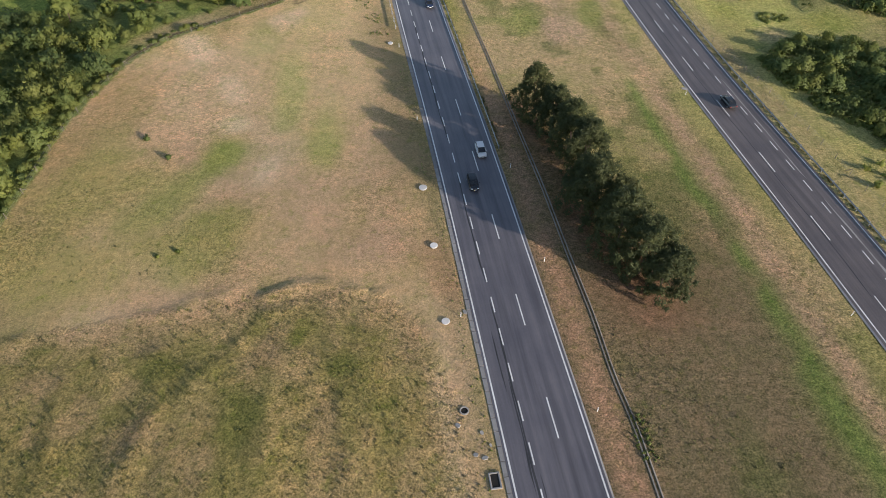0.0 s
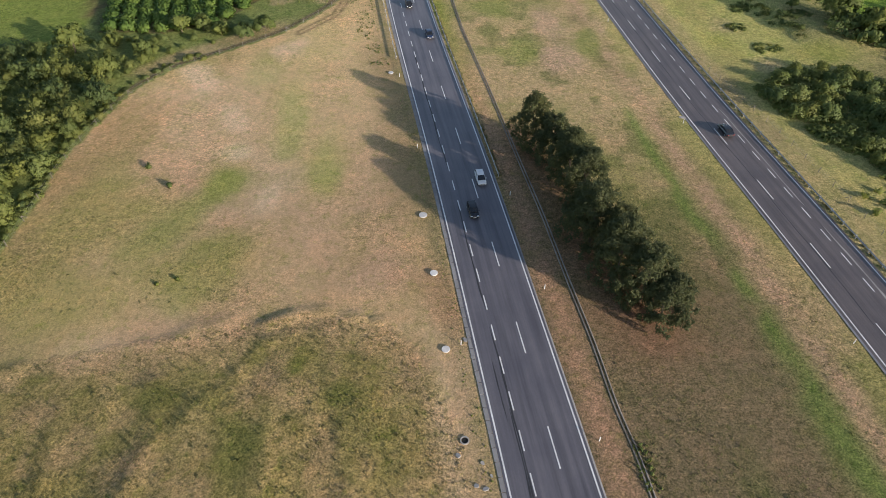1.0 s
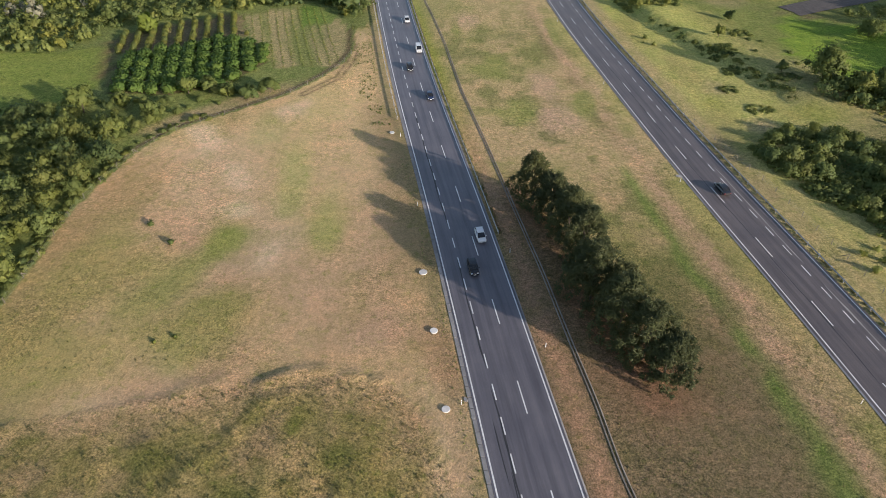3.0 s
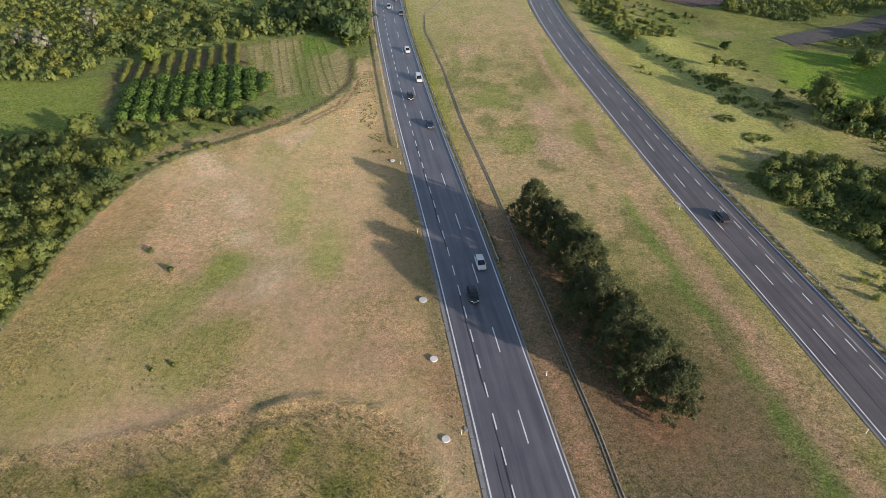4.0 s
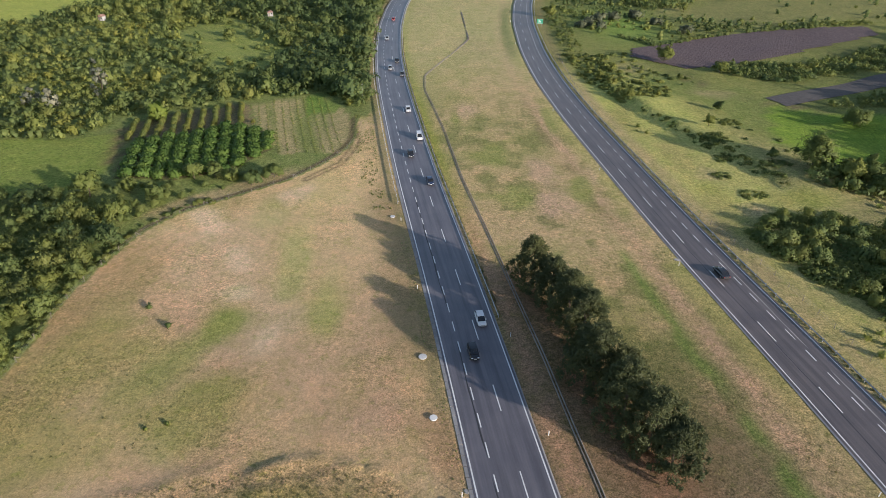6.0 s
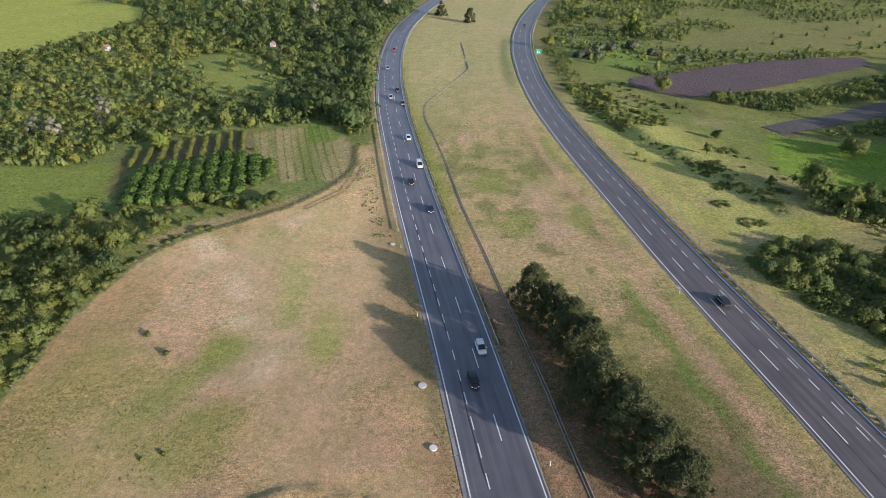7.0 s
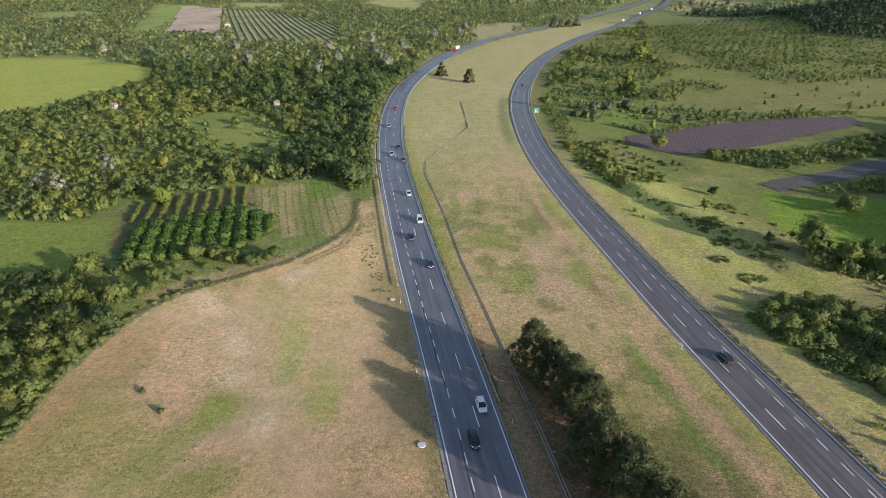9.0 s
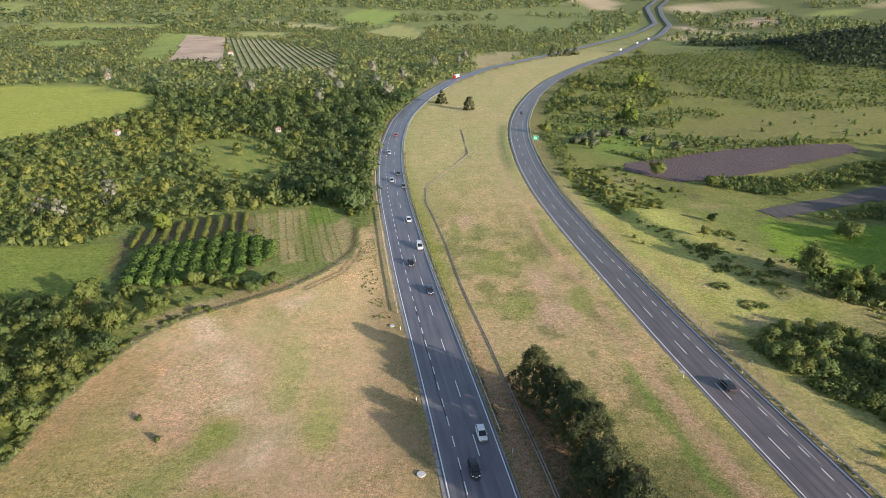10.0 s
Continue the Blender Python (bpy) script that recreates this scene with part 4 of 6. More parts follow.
def leaf_cards(rng, centres, radii, n, size, narrow=0.6, out=0.55, middle=None, three=False, fuzz=1.0, inner=0.55):
    """Small folded sprays of leaves spread over the clumps."""
    pick = rng.choice(len(radii), n, p=radii ** 2 / np.sum(radii ** 2))
    d = unit(rng.normal(size=(n, 3)) + np.array([0, 0, 0.45]))
    d[:, 2] = np.where(d[:, 2] < -0.35, -d[:, 2], d[:, 2])
    mid = centres.mean(axis=0) if middle is None else middle
    away = unit(centres[pick] - mid)
    flip = np.sum(d * away, axis=1) < -0.35
    d[flip] = -d[flip]
    p = centres[pick] + d * (radii[pick] * (inner + fuzz * (1.1 - inner) / 0.55 * rng.uniform(0, 1, n) ** 1.8))[:, None]
    normal = unit(d + out * rng.normal(size=(n, 3)))
    t = unit(np.cross(normal, rng.normal(size=(n, 3))))
    b = np.cross(normal, t)
    s = (size * rng.uniform(0.6, 1.35, n))[:, None]
    if three:
        v = np.stack([p + t * s * 1.15, p - t * s * 0.75 + b * s * narrow * 1.3, p - t * s * 0.75 - b * s * narrow * 1.3], axis=1).reshape(-1, 3)
        return v, np.arange(3 * n).reshape(-1, 3)
    v = np.stack([p + t * s, p + b * s * narrow - normal * s * 0.22, p - t * s * 0.85, p - b * s * narrow - normal * s * 0.22], axis=1).reshape(-1, 3)
    return v, np.arange(4 * n).reshape(-1, 4)


def limbs(rng, height, low, centres, girth, sides=5, count=6):
    bm = tube_bm([(0, 0, -0.4), (0.05 * height * rng.uniform(-1, 1), 0.03 * height, height * 0.35), (0, 0, height * 0.72)], [girth, girth * 0.75, girth * 0.2], sides)
    for c in centres[:count]:
        base = Vector((0, 0, low * 0.6 + 0.35 * c[2]))
        tube_bm([base, (base + Vector(c)) / 2 + Vector((0, 0, -0.1)), Vector(c)], [girth * 0.42, girth * 0.3, girth * 0.1], 4, bm)
    return bm


def tree_arrays(seed, height, radius, low, n_lobes, n_leaf, size, shape=lobes_round, core=0.74, narrow=0.6, three=False, cores=99, out=0.55):
    rng = np.random.RandomState(seed)
    c, r = shape(rng, n_lobes, height, radius, low)
    v, f = leaf_cards(rng, c, r, n_leaf, size, narrow, out, three=three, fuzz=0.6 if shape is lobes_dome else 1.0, inner=0.68 if three else 0.55)
    iv, jf = ico()
    c, r, every = c[:cores], r[:cores], c
    if core:
        cv = (c[:, None, :] + iv[None] * (r * core)[:, None, None] * rng.uniform(0.75, 1.1, (len(r), len(iv), 1))).reshape(-1, 3)
        cf = (np.arange(len(r))[:, None, None] * len(iv) + jf[None]).reshape(-1, 3)
    else:
        cv, cf = np.zeros((0, 3)), np.zeros((0, 3), dtype=int)
    return rng, every, v, f, cv, cf


def rounded(v, f, centres, height):
    """Turns the leaf faces outwards and gives them the normals of the rounded clumps that they clothe."""
    near = np.argmin(((v[:, None, :] - centres[None]) ** 2).sum(axis=2), axis=1)
    n = unit(0.55 * unit(v - centres[near]) + unit(v - np.array([0, 0, 0.3 * height])))
    a, b, c = v[f[:, 0]], v[f[:, 1]], v[f[:, 2]]
    back = np.sum(np.cross(b - a, c - a) * n[f[:, 0]], axis=1) < 0
    f = f.copy()
    f[back] = f[back][:, ::-1]
    return f, n


def single_tree(name, seed, height, radius, low, leaf, label, category, n_lobes=11, n_leaf=900, size=0.42, shape=lobes_round, girth=None, narrow=0.6, core=0.74):
    """A tree or shrub of its own: trunk with limbs, and a crown."""
    rng, c, v, f, cv, cf = tree_arrays(seed, height, radius, low, n_lobes, n_leaf, size, shape, core, narrow)
    ob = tagged(new(name), label, category)
    part("trunk", limbs(rng, height, low, c, girth or 0.018 * height + 0.05), BARK, ob)
    every = np.concatenate([v, cv])
    f, soft = rounded(every, f, c, height)
    faces = [f, rounded(every, cf + len(v), c, height)[0]] if len(cf) else [f]
    crown = sheet("crown", every, faces, [leaf], smooth=shape is not lobes_dome)
    if shape is not lobes_dome:      # broad leaves shade as soft clumps, needles stay crisp
        crown.normals_split_custom_set_from_vertices(soft.astype(np.float32))
    part("crown", crown, None, ob)
    return ob


def stand(name, spots, kinds, label, category, leaf=None, core=0.64):
    """Many plants that nobody could count, as one mesh. spots: x, y, scale, tint, kind."""
    leaf = leaf or LEAF
    V, T, N, tint, hue, k = [], [], [], [], [], 0
    rng = np.random.RandomState(5)
    zs = land(spots[:, 0], spots[:, 1])
    protos = [tree_arrays(*a, three=True, cores=CORES.get(id(kinds), 1), core=core, out=0.36) for a in kinds]
    for kind, (_, every, v, f, cv, cf) in enumerate(protos):
        mine = spots[spots[:, 4] == kind]
        mz = zs[spots[:, 4] == kind]
        if not len(mine):
            continue
        pv = np.concatenate([v, cv])
        f, pn = rounded(pv, np.concatenate([f, cf + len(v)]), every, kinds[kind][1])
        a = rng.uniform(0, 2 * math.pi, len(mine))
        ca, sa = np.cos(a), np.sin(a)
        s, tall = mine[:, 2], mine[:, 2] * rng.uniform(0.85, 1.2, len(mine))
        x = (pv[None, :, 0] * ca[:, None] - pv[None, :, 1] * sa[:, None]) * s[:, None] + mine[:, 0:1]
        y = (pv[None, :, 0] * sa[:, None] + pv[None, :, 1] * ca[:, None]) * s[:, None] + mine[:, 1:2]
        z = pv[None, :, 2] * tall[:, None] + mz[:, None] - 0.1
        V.append(np.stack([x, y, z], axis=2).reshape(-1, 3))
        base = k + np.arange(len(mine))[:, None, None] * len(pv)
        T.append((f[None] + base).reshape(-1, 3))
        N.append(np.stack([pn[None, :, 0] * ca[:, None] - pn[None, :, 1] * sa[:, None], pn[None, :, 0] * sa[:, None] + pn[None, :, 1] * ca[:, None], np.repeat(pn[None, :, 2], len(mine), axis=0)], axis=2).reshape(-1, 3))
        tint.append(np.repeat(mine[:, 3], len(pv)))
        hue.append(np.repeat(rng.uniform(0, 1, len(mine)), len(pv)))
        k += len(pv) * len(mine)
    me = sheet(name, np.concatenate(V), [np.concatenate(T)], [leaf], smooth=True)
    me.normals_split_custom_set_from_vertices(np.concatenate(N).astype(np.float32))
    me.attributes.new("tint", "FLOAT", "POINT").data.foreach_set("value", np.concatenate(tint).astype(np.float32))
    me.attributes.new("hue", "FLOAT", "POINT").data.foreach_set("value", np.concatenate(hue).astype(np.float32))
    return tagged(new(name, me), label, category, kind="stuff")


def scatter(seed, poly, gap, scale, tint, kinds, keep=None, clear=7.5, spread=0.45, big=1.0):
    """Uneven spots within a polygon: x, y, scale, tint, kind."""
    rng = np.random.RandomState(seed)
    p = np.array(poly)
    xs, ys = np.arange(p[:, 0].min(), p[:, 0].max(), gap), np.arange(p[:, 1].min(), p[:, 1].max(), gap)
    x, y = np.meshgrid(xs, ys)
    x[::2] += gap / 2
    x, y = x.ravel() + rng.uniform(-spread, spread, x.size) * gap, y.ravel() + rng.uniform(-spread, spread, y.size) * gap
    ok = inside(x, y, poly) & (to_line(x, y, ROAD_A[::3]) > clear) & (to_line(x, y, ROAD_B[::3]) > clear)
    for hole in BARE:
        ok &= ~inside(x, y, hole)
    if keep is not None:
        ok &= keep(x, y, rng)
    x, y = x[ok], y[ok]
    n = len(x)
    patch = value_noise(x, y, 26, 3, seed)
    t = np.clip(tint[0] + (tint[1] - tint[0]) * (0.72 * step(0.32, 0.68, patch) + 0.28 * rng.uniform(0, 1, n)), 0, 1)
    return np.column_stack([x, y, scale[0] + (scale[1] - scale[0]) * rng.uniform(0, 1, n) ** big, t, rng.choice(kinds, n)])


NEAR_HUTS = [[(x - 6, y + 5), (x + 6, y + 5), (x + 6 - x * 0.05, y - 17), (x - 6 - x * 0.05, y - 17)] for x, y in ((-100, 384), (-191, 370))]
BARE = NEAR_HUTS + [p for p, _ in FAR_PLOTS] + [MEADOW_W, GRASS_W, ORCHARD, YOUNG_ROWS, FALLOW, PLOUGH_FAR, PLOUGH_NEAR, SAND, VINEYARD]
random.seed(21)

# pines between the roads
PINE_SPOTS = [(18.2, 108.2, 11.8, 4.7), (21.4, 103.2, 10.2, 4.5), (23.8, 97.0, 11.0, 5.0), (25.6, 91.0, 11.0, 4.9), (24.6, 85.5, 6.8, 3.2), (25.2, 79.5, 12.0, 5.4), (29.2, 76.0, 10.0, 4.9), (28.0, 71.0, 12.0, 5.4), (30.8, 66.0, 11.2, 5.2), (33.4, 62.6, 8.4, 4.3)]
for i, (x, y, h, r) in enumerate(PINE_SPOTS):
    ob = single_tree("pine_tree", 40 + i, h, r, 0.6, NEEDLES, "dense dark green pine on the grassy median", "tree", 150, 7000, 0.36, lobes_dome, 0.22, 0.24, 0.42)
    ob["group"] = "pines between the roads"
    ob.location = (x, y, land_at(x, y))
for i, (x, y, h, r) in enumerate([(-1.4, 501.8, 10.5, 4.2), (19.2, 473, 10.0, 5.0), (158, 958, 13, 6), (170, 965, 12, 5.5), (183, 974, 14, 6), (197, 988, 13, 6)]):
    ob = single_tree("pine_tree", 60 + i, h, r, 0.3, NEEDLES, "lone dark pine on the grassy strip between roads", "tree", 26, 1100, 0.75, lobes_cone, 0.24, 0.4, 0.7)
    ob.location = (x, y, land_at(x, y))

NEAR_KINDS = [(101, 5.6, 3.2, 0.2, 60, 1100, 0.2, lobes_branch), (102, 7.0, 3.7, 0.3, 70, 1450, 0.2, lobes_branch), (103, 3.2, 2.5, 0.0, 30, 560, 0.2), (104, 6.2, 2.7, 0.2, 50, 950, 0.2, lobes_branch), (105, 1.05, 2.6, 0.0, 44, 400, 0.235),
              (106, 0.7, 2.2, 0.0, 24, 170, 0.23)]
MID_KINDS = [(111, 3.8, 3.4, 0.0, 24, 108, 0.40, lobes_branch), (112, 4.6, 3.9, 0.0, 24, 122, 0.41), (113, 2.7, 3.0, 0.0, 16, 66, 0.39), (114, 4.6, 3.0, 0.0, 20, 90, 0.39, lobes_branch)]
FAR_KINDS = [(121, 4.2, 4.8, 0.0, 8, 24, 0.8), (122, 5.0, 5.4, 0.0, 9, 26, 0.85), (123, 2.8, 3.8, 0.0, 5, 15, 0.7)]
TUFT_KINDS = [(131, 0.8, 0.62, 0.0, 3, 14, 0.3), (132, 0.5, 0.5, 0.0, 3, 9, 0.26)]

CORES = {id(NEAR_KINDS): 8, id(MID_KINDS): 2, id(FAR_KINDS): 1}      # solid clumps within a crown

# the hedge wood west of the field
west_of_fence = lambda x, y, rng: to_line(x, y, FIELD_EDGE) > 1.9


def tall_north(spots):
    """The thicket grows into tall trees towards the grass plot."""
    spots[:, 2] *= 1 + 0.1 * step(114, 140, spots[:, 1]) * (spots[:, 4] != 2)
    return spots


HEDGE_W = [(-76, 45), (-77, 100), (-77, 113), (-74, 133), (-83, 142), (-100, 150), (-136, 146), (-126, 120), (-112, 95), (-96, 60), (-92, 45)]
stand("hedge_wood", tall_north(scatter(1, HEDGE_W, 3.7, (0.4, 1.15), (-0.1, 0.65), [0, 1, 2, 3, 0, 2], west_of_fence, spread=0.6)), NEAR_KINDS, "dense green locust and elder thicket beyond the fence", "woodland")
rim = [p for a in (-1.0, -1.9, -2.8) for p in smooth_line(offset(FIELD_EDGE, a), 1.4, 0) if 45 < p[1] < 150]
rng = np.random.RandomState(71)
rim = np.array([(p[0] + rng.uniform(-0.5, 0.5), p[1] + rng.uniform(-0.5, 0.5), rng.uniform(0.25, 0.6), rng.uniform(0.2, 0.75), rng.choice([2, 4, 4])) for p in rim if rng.uniform() < (0.9 if p[1] < 125 else 0.35)])
stand("scrub", np.concatenate([rim, scatter(2, [(-77, 132), (-66, 144.5), (-57, 152), (-46, 160.5), (-50, 166), (-74, 155), (-96, 160), (-100, 150)], 3.2, (0.3, 0.8), (0.35, 1.0), [0, 2, 2, 3],
                     lambda x, y, rng: (to_line(x, y, FIELD_EDGE) > np.where(x > -72, 6.5, 3.0)) & (rng.uniform(0, 1, x.size) < 0.6))]), NEAR_KINDS, "loose green bushes between fence and orchard", "bushes")
# woods behind the orchard and along the road
WOOD_N = [(-175, 190), (-118, 190), (-110, 213), (-72, 229), (-46, 241), (-33, 222), (-26, 225), (-30, 262), (-35, 305), (-38, 360), (-37, 430), (-31, 480), (-20, 530), (-60, 560), (-330, 560), (-350, 330)]


def open_slope(x, y, rng):
    thin = np.where(inside(x, y, CLEARING), 0.16, np.where(y > 400, 0.7, 1.0) * np.where(value_noise(x, y, 55, 3, 31) < 0.34, 0.6, 1.0))
    return rng.uniform(0, 1, x.size) < thin


def sunny(spots):
    """Yellower scrub on the open slope, darker wood along the road."""
    x, y = spots[:, 0], spots[:, 1]
    slope = np.exp(-((x + 150) / 75) ** 2 - ((y - 285) / 75) ** 2)
    edge = step(60, 22, to_line(x, y, ROAD_A[::4]))
    high = step(330, 430, y)
    spots[:, 3] = np.clip(spots[:, 3] + 0.3 * slope - 0.6 * edge - 0.3 * high, 0, 1)
    spots[:, 2] *= 1 - 0.2 * slope + 0.45 * edge + 0.4 * high
    return spots


stand("woods", sunny(scatter(3, WOOD_N, 4.6, (0.65, 1.45), (0.0, 0.95), [0, 1, 2, 3, 0], open_slope, 9.2, spread=0.6, big=1.8)), MID_KINDS, "mixed green deciduous wood on the slope", "woodland")
stand("scrub", scatter(24, WOOD_N, 5.6, (2.0, 3.4), (0.2, 1.0), [0, 0, 1], lambda x, y, rng: (abs(x) < 0.74 * y + 20) & (value_noise(x, y, 20, 3, 25) > 0.3) & (~inside(x, y, CLEARING) | (rng.uniform(0, 1, x.size) < 0.15)), 9.2, spread=0.8), TUFT_KINDS, "low green undergrowth among the trees", "bushes")
WOOD_FAR = [(-340, 560), (-60, 555), (-32, 500), (-22, 545), (-2, 640), (44, 778), (130, 955), (250, 1180), (330, 1330), (-100, 1500), (-900, 1500), (-900, 500), (-350, 300)]
stand("woods", scatter(4, WOOD_FAR, 9.6, (0.85, 1.75), (0.0, 1.0), [0, 1, 0, 2], lambda x, y, rng: (value_noise(x, y, 190, 3, 8) > 0.24) & (abs(x) < 0.76 * y + 60), 14, big=1.8, spread=0.75), FAR_KINDS, "far green woods rolling to the valley", "woodland", LEAF_HAZED)
FAR_ALL = [(-2600, 1450), (-700, 1450), (-100, 1480), (330, 1330), (560, 1120), (900, 900), (2200, 1600), (2600, 3300), (-2600, 3300)]
stand("woods", scatter(5, FAR_ALL, 29.0, (1.7, 3.3), (0.0, 0.8), [0, 1, 1], lambda x, y, rng: (value_noise(x * 0.45, y, 210, 3, 12) > np.where(x > 420, 0.36, 0.43)) & (abs(x) < 0.76 * y + 60), 30, spread=0.8), FAR_KINDS, "distant wooded hills beyond the valley", "woodland", LEAF_HAZED)
# east side: thickets, hedges and the wooded hill
scrub_e = scatter(6, [(72, 130), (81, 139), (97, 139), (116, 126), (122, 100), (93, 92), (84, 102), (76.5, 119)], 2.6, (0.75, 1.3), (0.35, 1.0), [4, 4, 2, 4, 4, 2], lambda x, y, rng: (to_line(x, y, EAST_FENCE) > 2.5) & (value_noise(x, y, 14, 3, 61) > 0.12))
hedges_e = [(7, [(104, 168), (112, 166), (140, 160), (140, 145), (118, 148), (100, 154)], 3.2, (0.8, 1.35)), (8, [(70, 222), (72, 218), (85, 185), (97, 155), (94, 154), (82, 183)], 2.0, (0.4, 0.9)),
            (9, [(128, 284), (116, 270), (140, 254), (160, 264), (200, 276), (230, 300), (232, 322), (196, 302), (160, 282)], 3.0, (0.5, 1.0)),
            (10, [(137, 226), (160, 235), (185, 246), (190, 240), (165, 222)], 3.0, (0.4, 0.75)), (11, [(56, 300), (66, 300), (78, 255), (90, 242), (84, 228), (66, 228), (57, 262)], 2.9, (0.35, 0.9)), (17, [(62, 300), (84, 300), (92, 268), (110, 262), (96, 246), (74, 262)], 5.5, (0.3, 0.9)), (18, [(80, 210), (100, 205), (112, 180), (98, 160), (84, 190)], 9.0, (0.4, 0.8)),
            (12, [(58, 385), (66, 390), (68, 345), (66, 300), (58, 300)], 3.8, (0.35, 0.75)), (13, [(84, 343), (105, 319), (155, 342), (198, 360), (240, 374), (240, 366), (197, 352), (153, 333), (104, 311)], 2.6, (0.45, 0.8))]
stand("scrub", np.concatenate([scrub_e] + [scatter(s, p, g, c, (0.2, 0.8), [5] if s in (8, 18) else [4, 2, 4, 4]) for s, p, g, c in hedges_e if s in (8, 11, 17, 18)]), NEAR_KINDS, "thorny green scrub below the motorway", "bushes")
mats = [scatter(30 + k, [(x - a, y - b), (x + a, y - b * 0.6), (x + a * 0.8, y + b), (x - a, y + b * 0.7)], 1.5, (0.35, 0.7), (0.3, 0.9), [5]) for k, (x, y, a, b) in enumerate(((86, 188, 4, 5), (79, 164, 2.5, 3), (83, 152, 3.5, 3), (84, 176, 3, 4), (95, 168, 4, 3), (85, 139, 3, 3), (96, 204, 4, 4)))]
stand("weeds", np.concatenate(mats), NEAR_KINDS, "low green weed mats in the yellow pasture", "weeds")
stand("hedges", np.concatenate([scatter(s, p, g, c, (0.1, 0.8), [0, 2, 2, 3]) for s, p, g, c in hedges_e if s not in (8, 11, 17, 18)]), MID_KINDS, "leafy green hedges between the ploughed fields", "bushes")
patchy = lambda x, y, rng: (value_noise(x, y, 60, 3, 14) > np.where((x < 135) & (y < 430), 0.6, 0.42)) & ~inside(x, y, PASTURE_E) & ~inside(x, y, LUSH_E)
EAST_MID = [(66, 310), (95, 312), (84, 342), (104, 320), (155, 345), (240, 376), (330, 420), (420, 560), (620, 820), (480, 1000), (300, 960), (190, 800), (120, 640), (75, 480), (62, 400)]
stand("woods", scatter(14, EAST_MID, 8.0, (0.4, 1.15), (0.0, 0.8), [0, 2, 2, 3, 2], patchy, 14, spread=0.8, big=1.5), MID_KINDS, "scattered bushes and young trees in rough pasture", "bushes")
stand("woods", scatter(15, EAST_FAR, 11.0, (1.0, 2.2), (0.0, 0.6), [0, 1, 1, 2], lambda x, y, rng: x < 0.76 * y + 60, 20), FAR_KINDS, "dark wooded hill above the valley", "woodland", LEAF_DARK)
# a wood added out of view, so that its shade reaches the eastern fields
SHADE_WOOD_E = [(139, 148), (152, 172), (200, 246), (262, 334), (300, 330), (230, 200), (165, 128)]
stand("woods", scatter(21, SHADE_WOOD_E, 8.0, (2.0, 3.2), (0.0, 0.6), [0, 1, 3], None, 15), MID_KINDS, "unseen tall wood added to shade the eastern meadows", "woodland")
BELT_E = [(66, 305), (128, 349), (167, 465), (222, 681), (317, 1050), (290, 1040), (135, 728), (88, 515), (66, 380)]
stand("woods", scatter(20, BELT_E, 5.4, (0.5, 1.5), (0.1, 0.9), [0, 1, 2, 3], lambda x, y, rng: value_noise(x, y, 48, 3, 44) > np.where(y < 440, 0.56, 0.47), 15, big=1.8), MID_KINDS, "belt of leafy trees below the motorway bank", "woodland")
ROWS_E = [(214, 522), (349, 600), (611, 1127), (304, 970)]
stand("woods", scatter(22, ROWS_E, 9.5, (0.6, 1.15), (0.0, 0.6), [0, 2, 3], lambda x, y, rng: value_noise(x, y, 120, 3, 46) > 0.3, 15, spread=0.2), MID_KINDS, "rows of young trees on the far slope", "orchard")
stand("scrub", scatter(16, [(75, 60), (100, 60), (190, 130), (240, 330), (190, 230), (130, 150), (100, 160), (75, 150), (60, 240), (70, 130)], 4.2, (0.6, 2.2), (0.2, 0.9), [0, 1],
                      lambda x, y, rng: (value_noise(x, y, 25, 3, 17) > 0.46) & (to_line(x, y, EAST_FENCE) > 2)), TUFT_KINDS, "low weeds and seedlings in rough grass", "weeds")
rough = scatter(19, EAST_MID, 6.0, (1.4, 3.6), (0.0, 0.8), [0, 0, 1], lambda x, y, rng: (value_noise(x, y, 45, 3, 77) > np.where(y < 480, 0.56, 0.46)) & ~inside(x, y, LUSH_E) & ((y < 640) & ~inside(x, y, PASTURE_E) | (rng.uniform(0, 1, x.size) < 0.12)), 14, big=1.6)
stand("scrub", rough, TUFT_KINDS, "low thorn scrub over the rough pasture", "bushes")
# tall grass under the guard rails
tall = []
for line, side, y0, y1 in ((ROAD_B, 6.75, 20, 330), (ROAD_A, 6.7, 96, 330)):
    for p in smooth_line(offset(stretch(line, y0, y1), side + 0.35), 0.5, 0):
        tall.append((p[0] + rng.uniform(-0.3, 0.3), p[1] + rng.uniform(-0.3, 0.3), rng.uniform(0.35, 0.75), rng.uniform(0.3, 1.0), rng.choice([0, 1, 1])))
stand("tall_grass", np.array(tall), TUFT_KINDS, "uncut tall grass under the guard rails", "grass", GRASS)

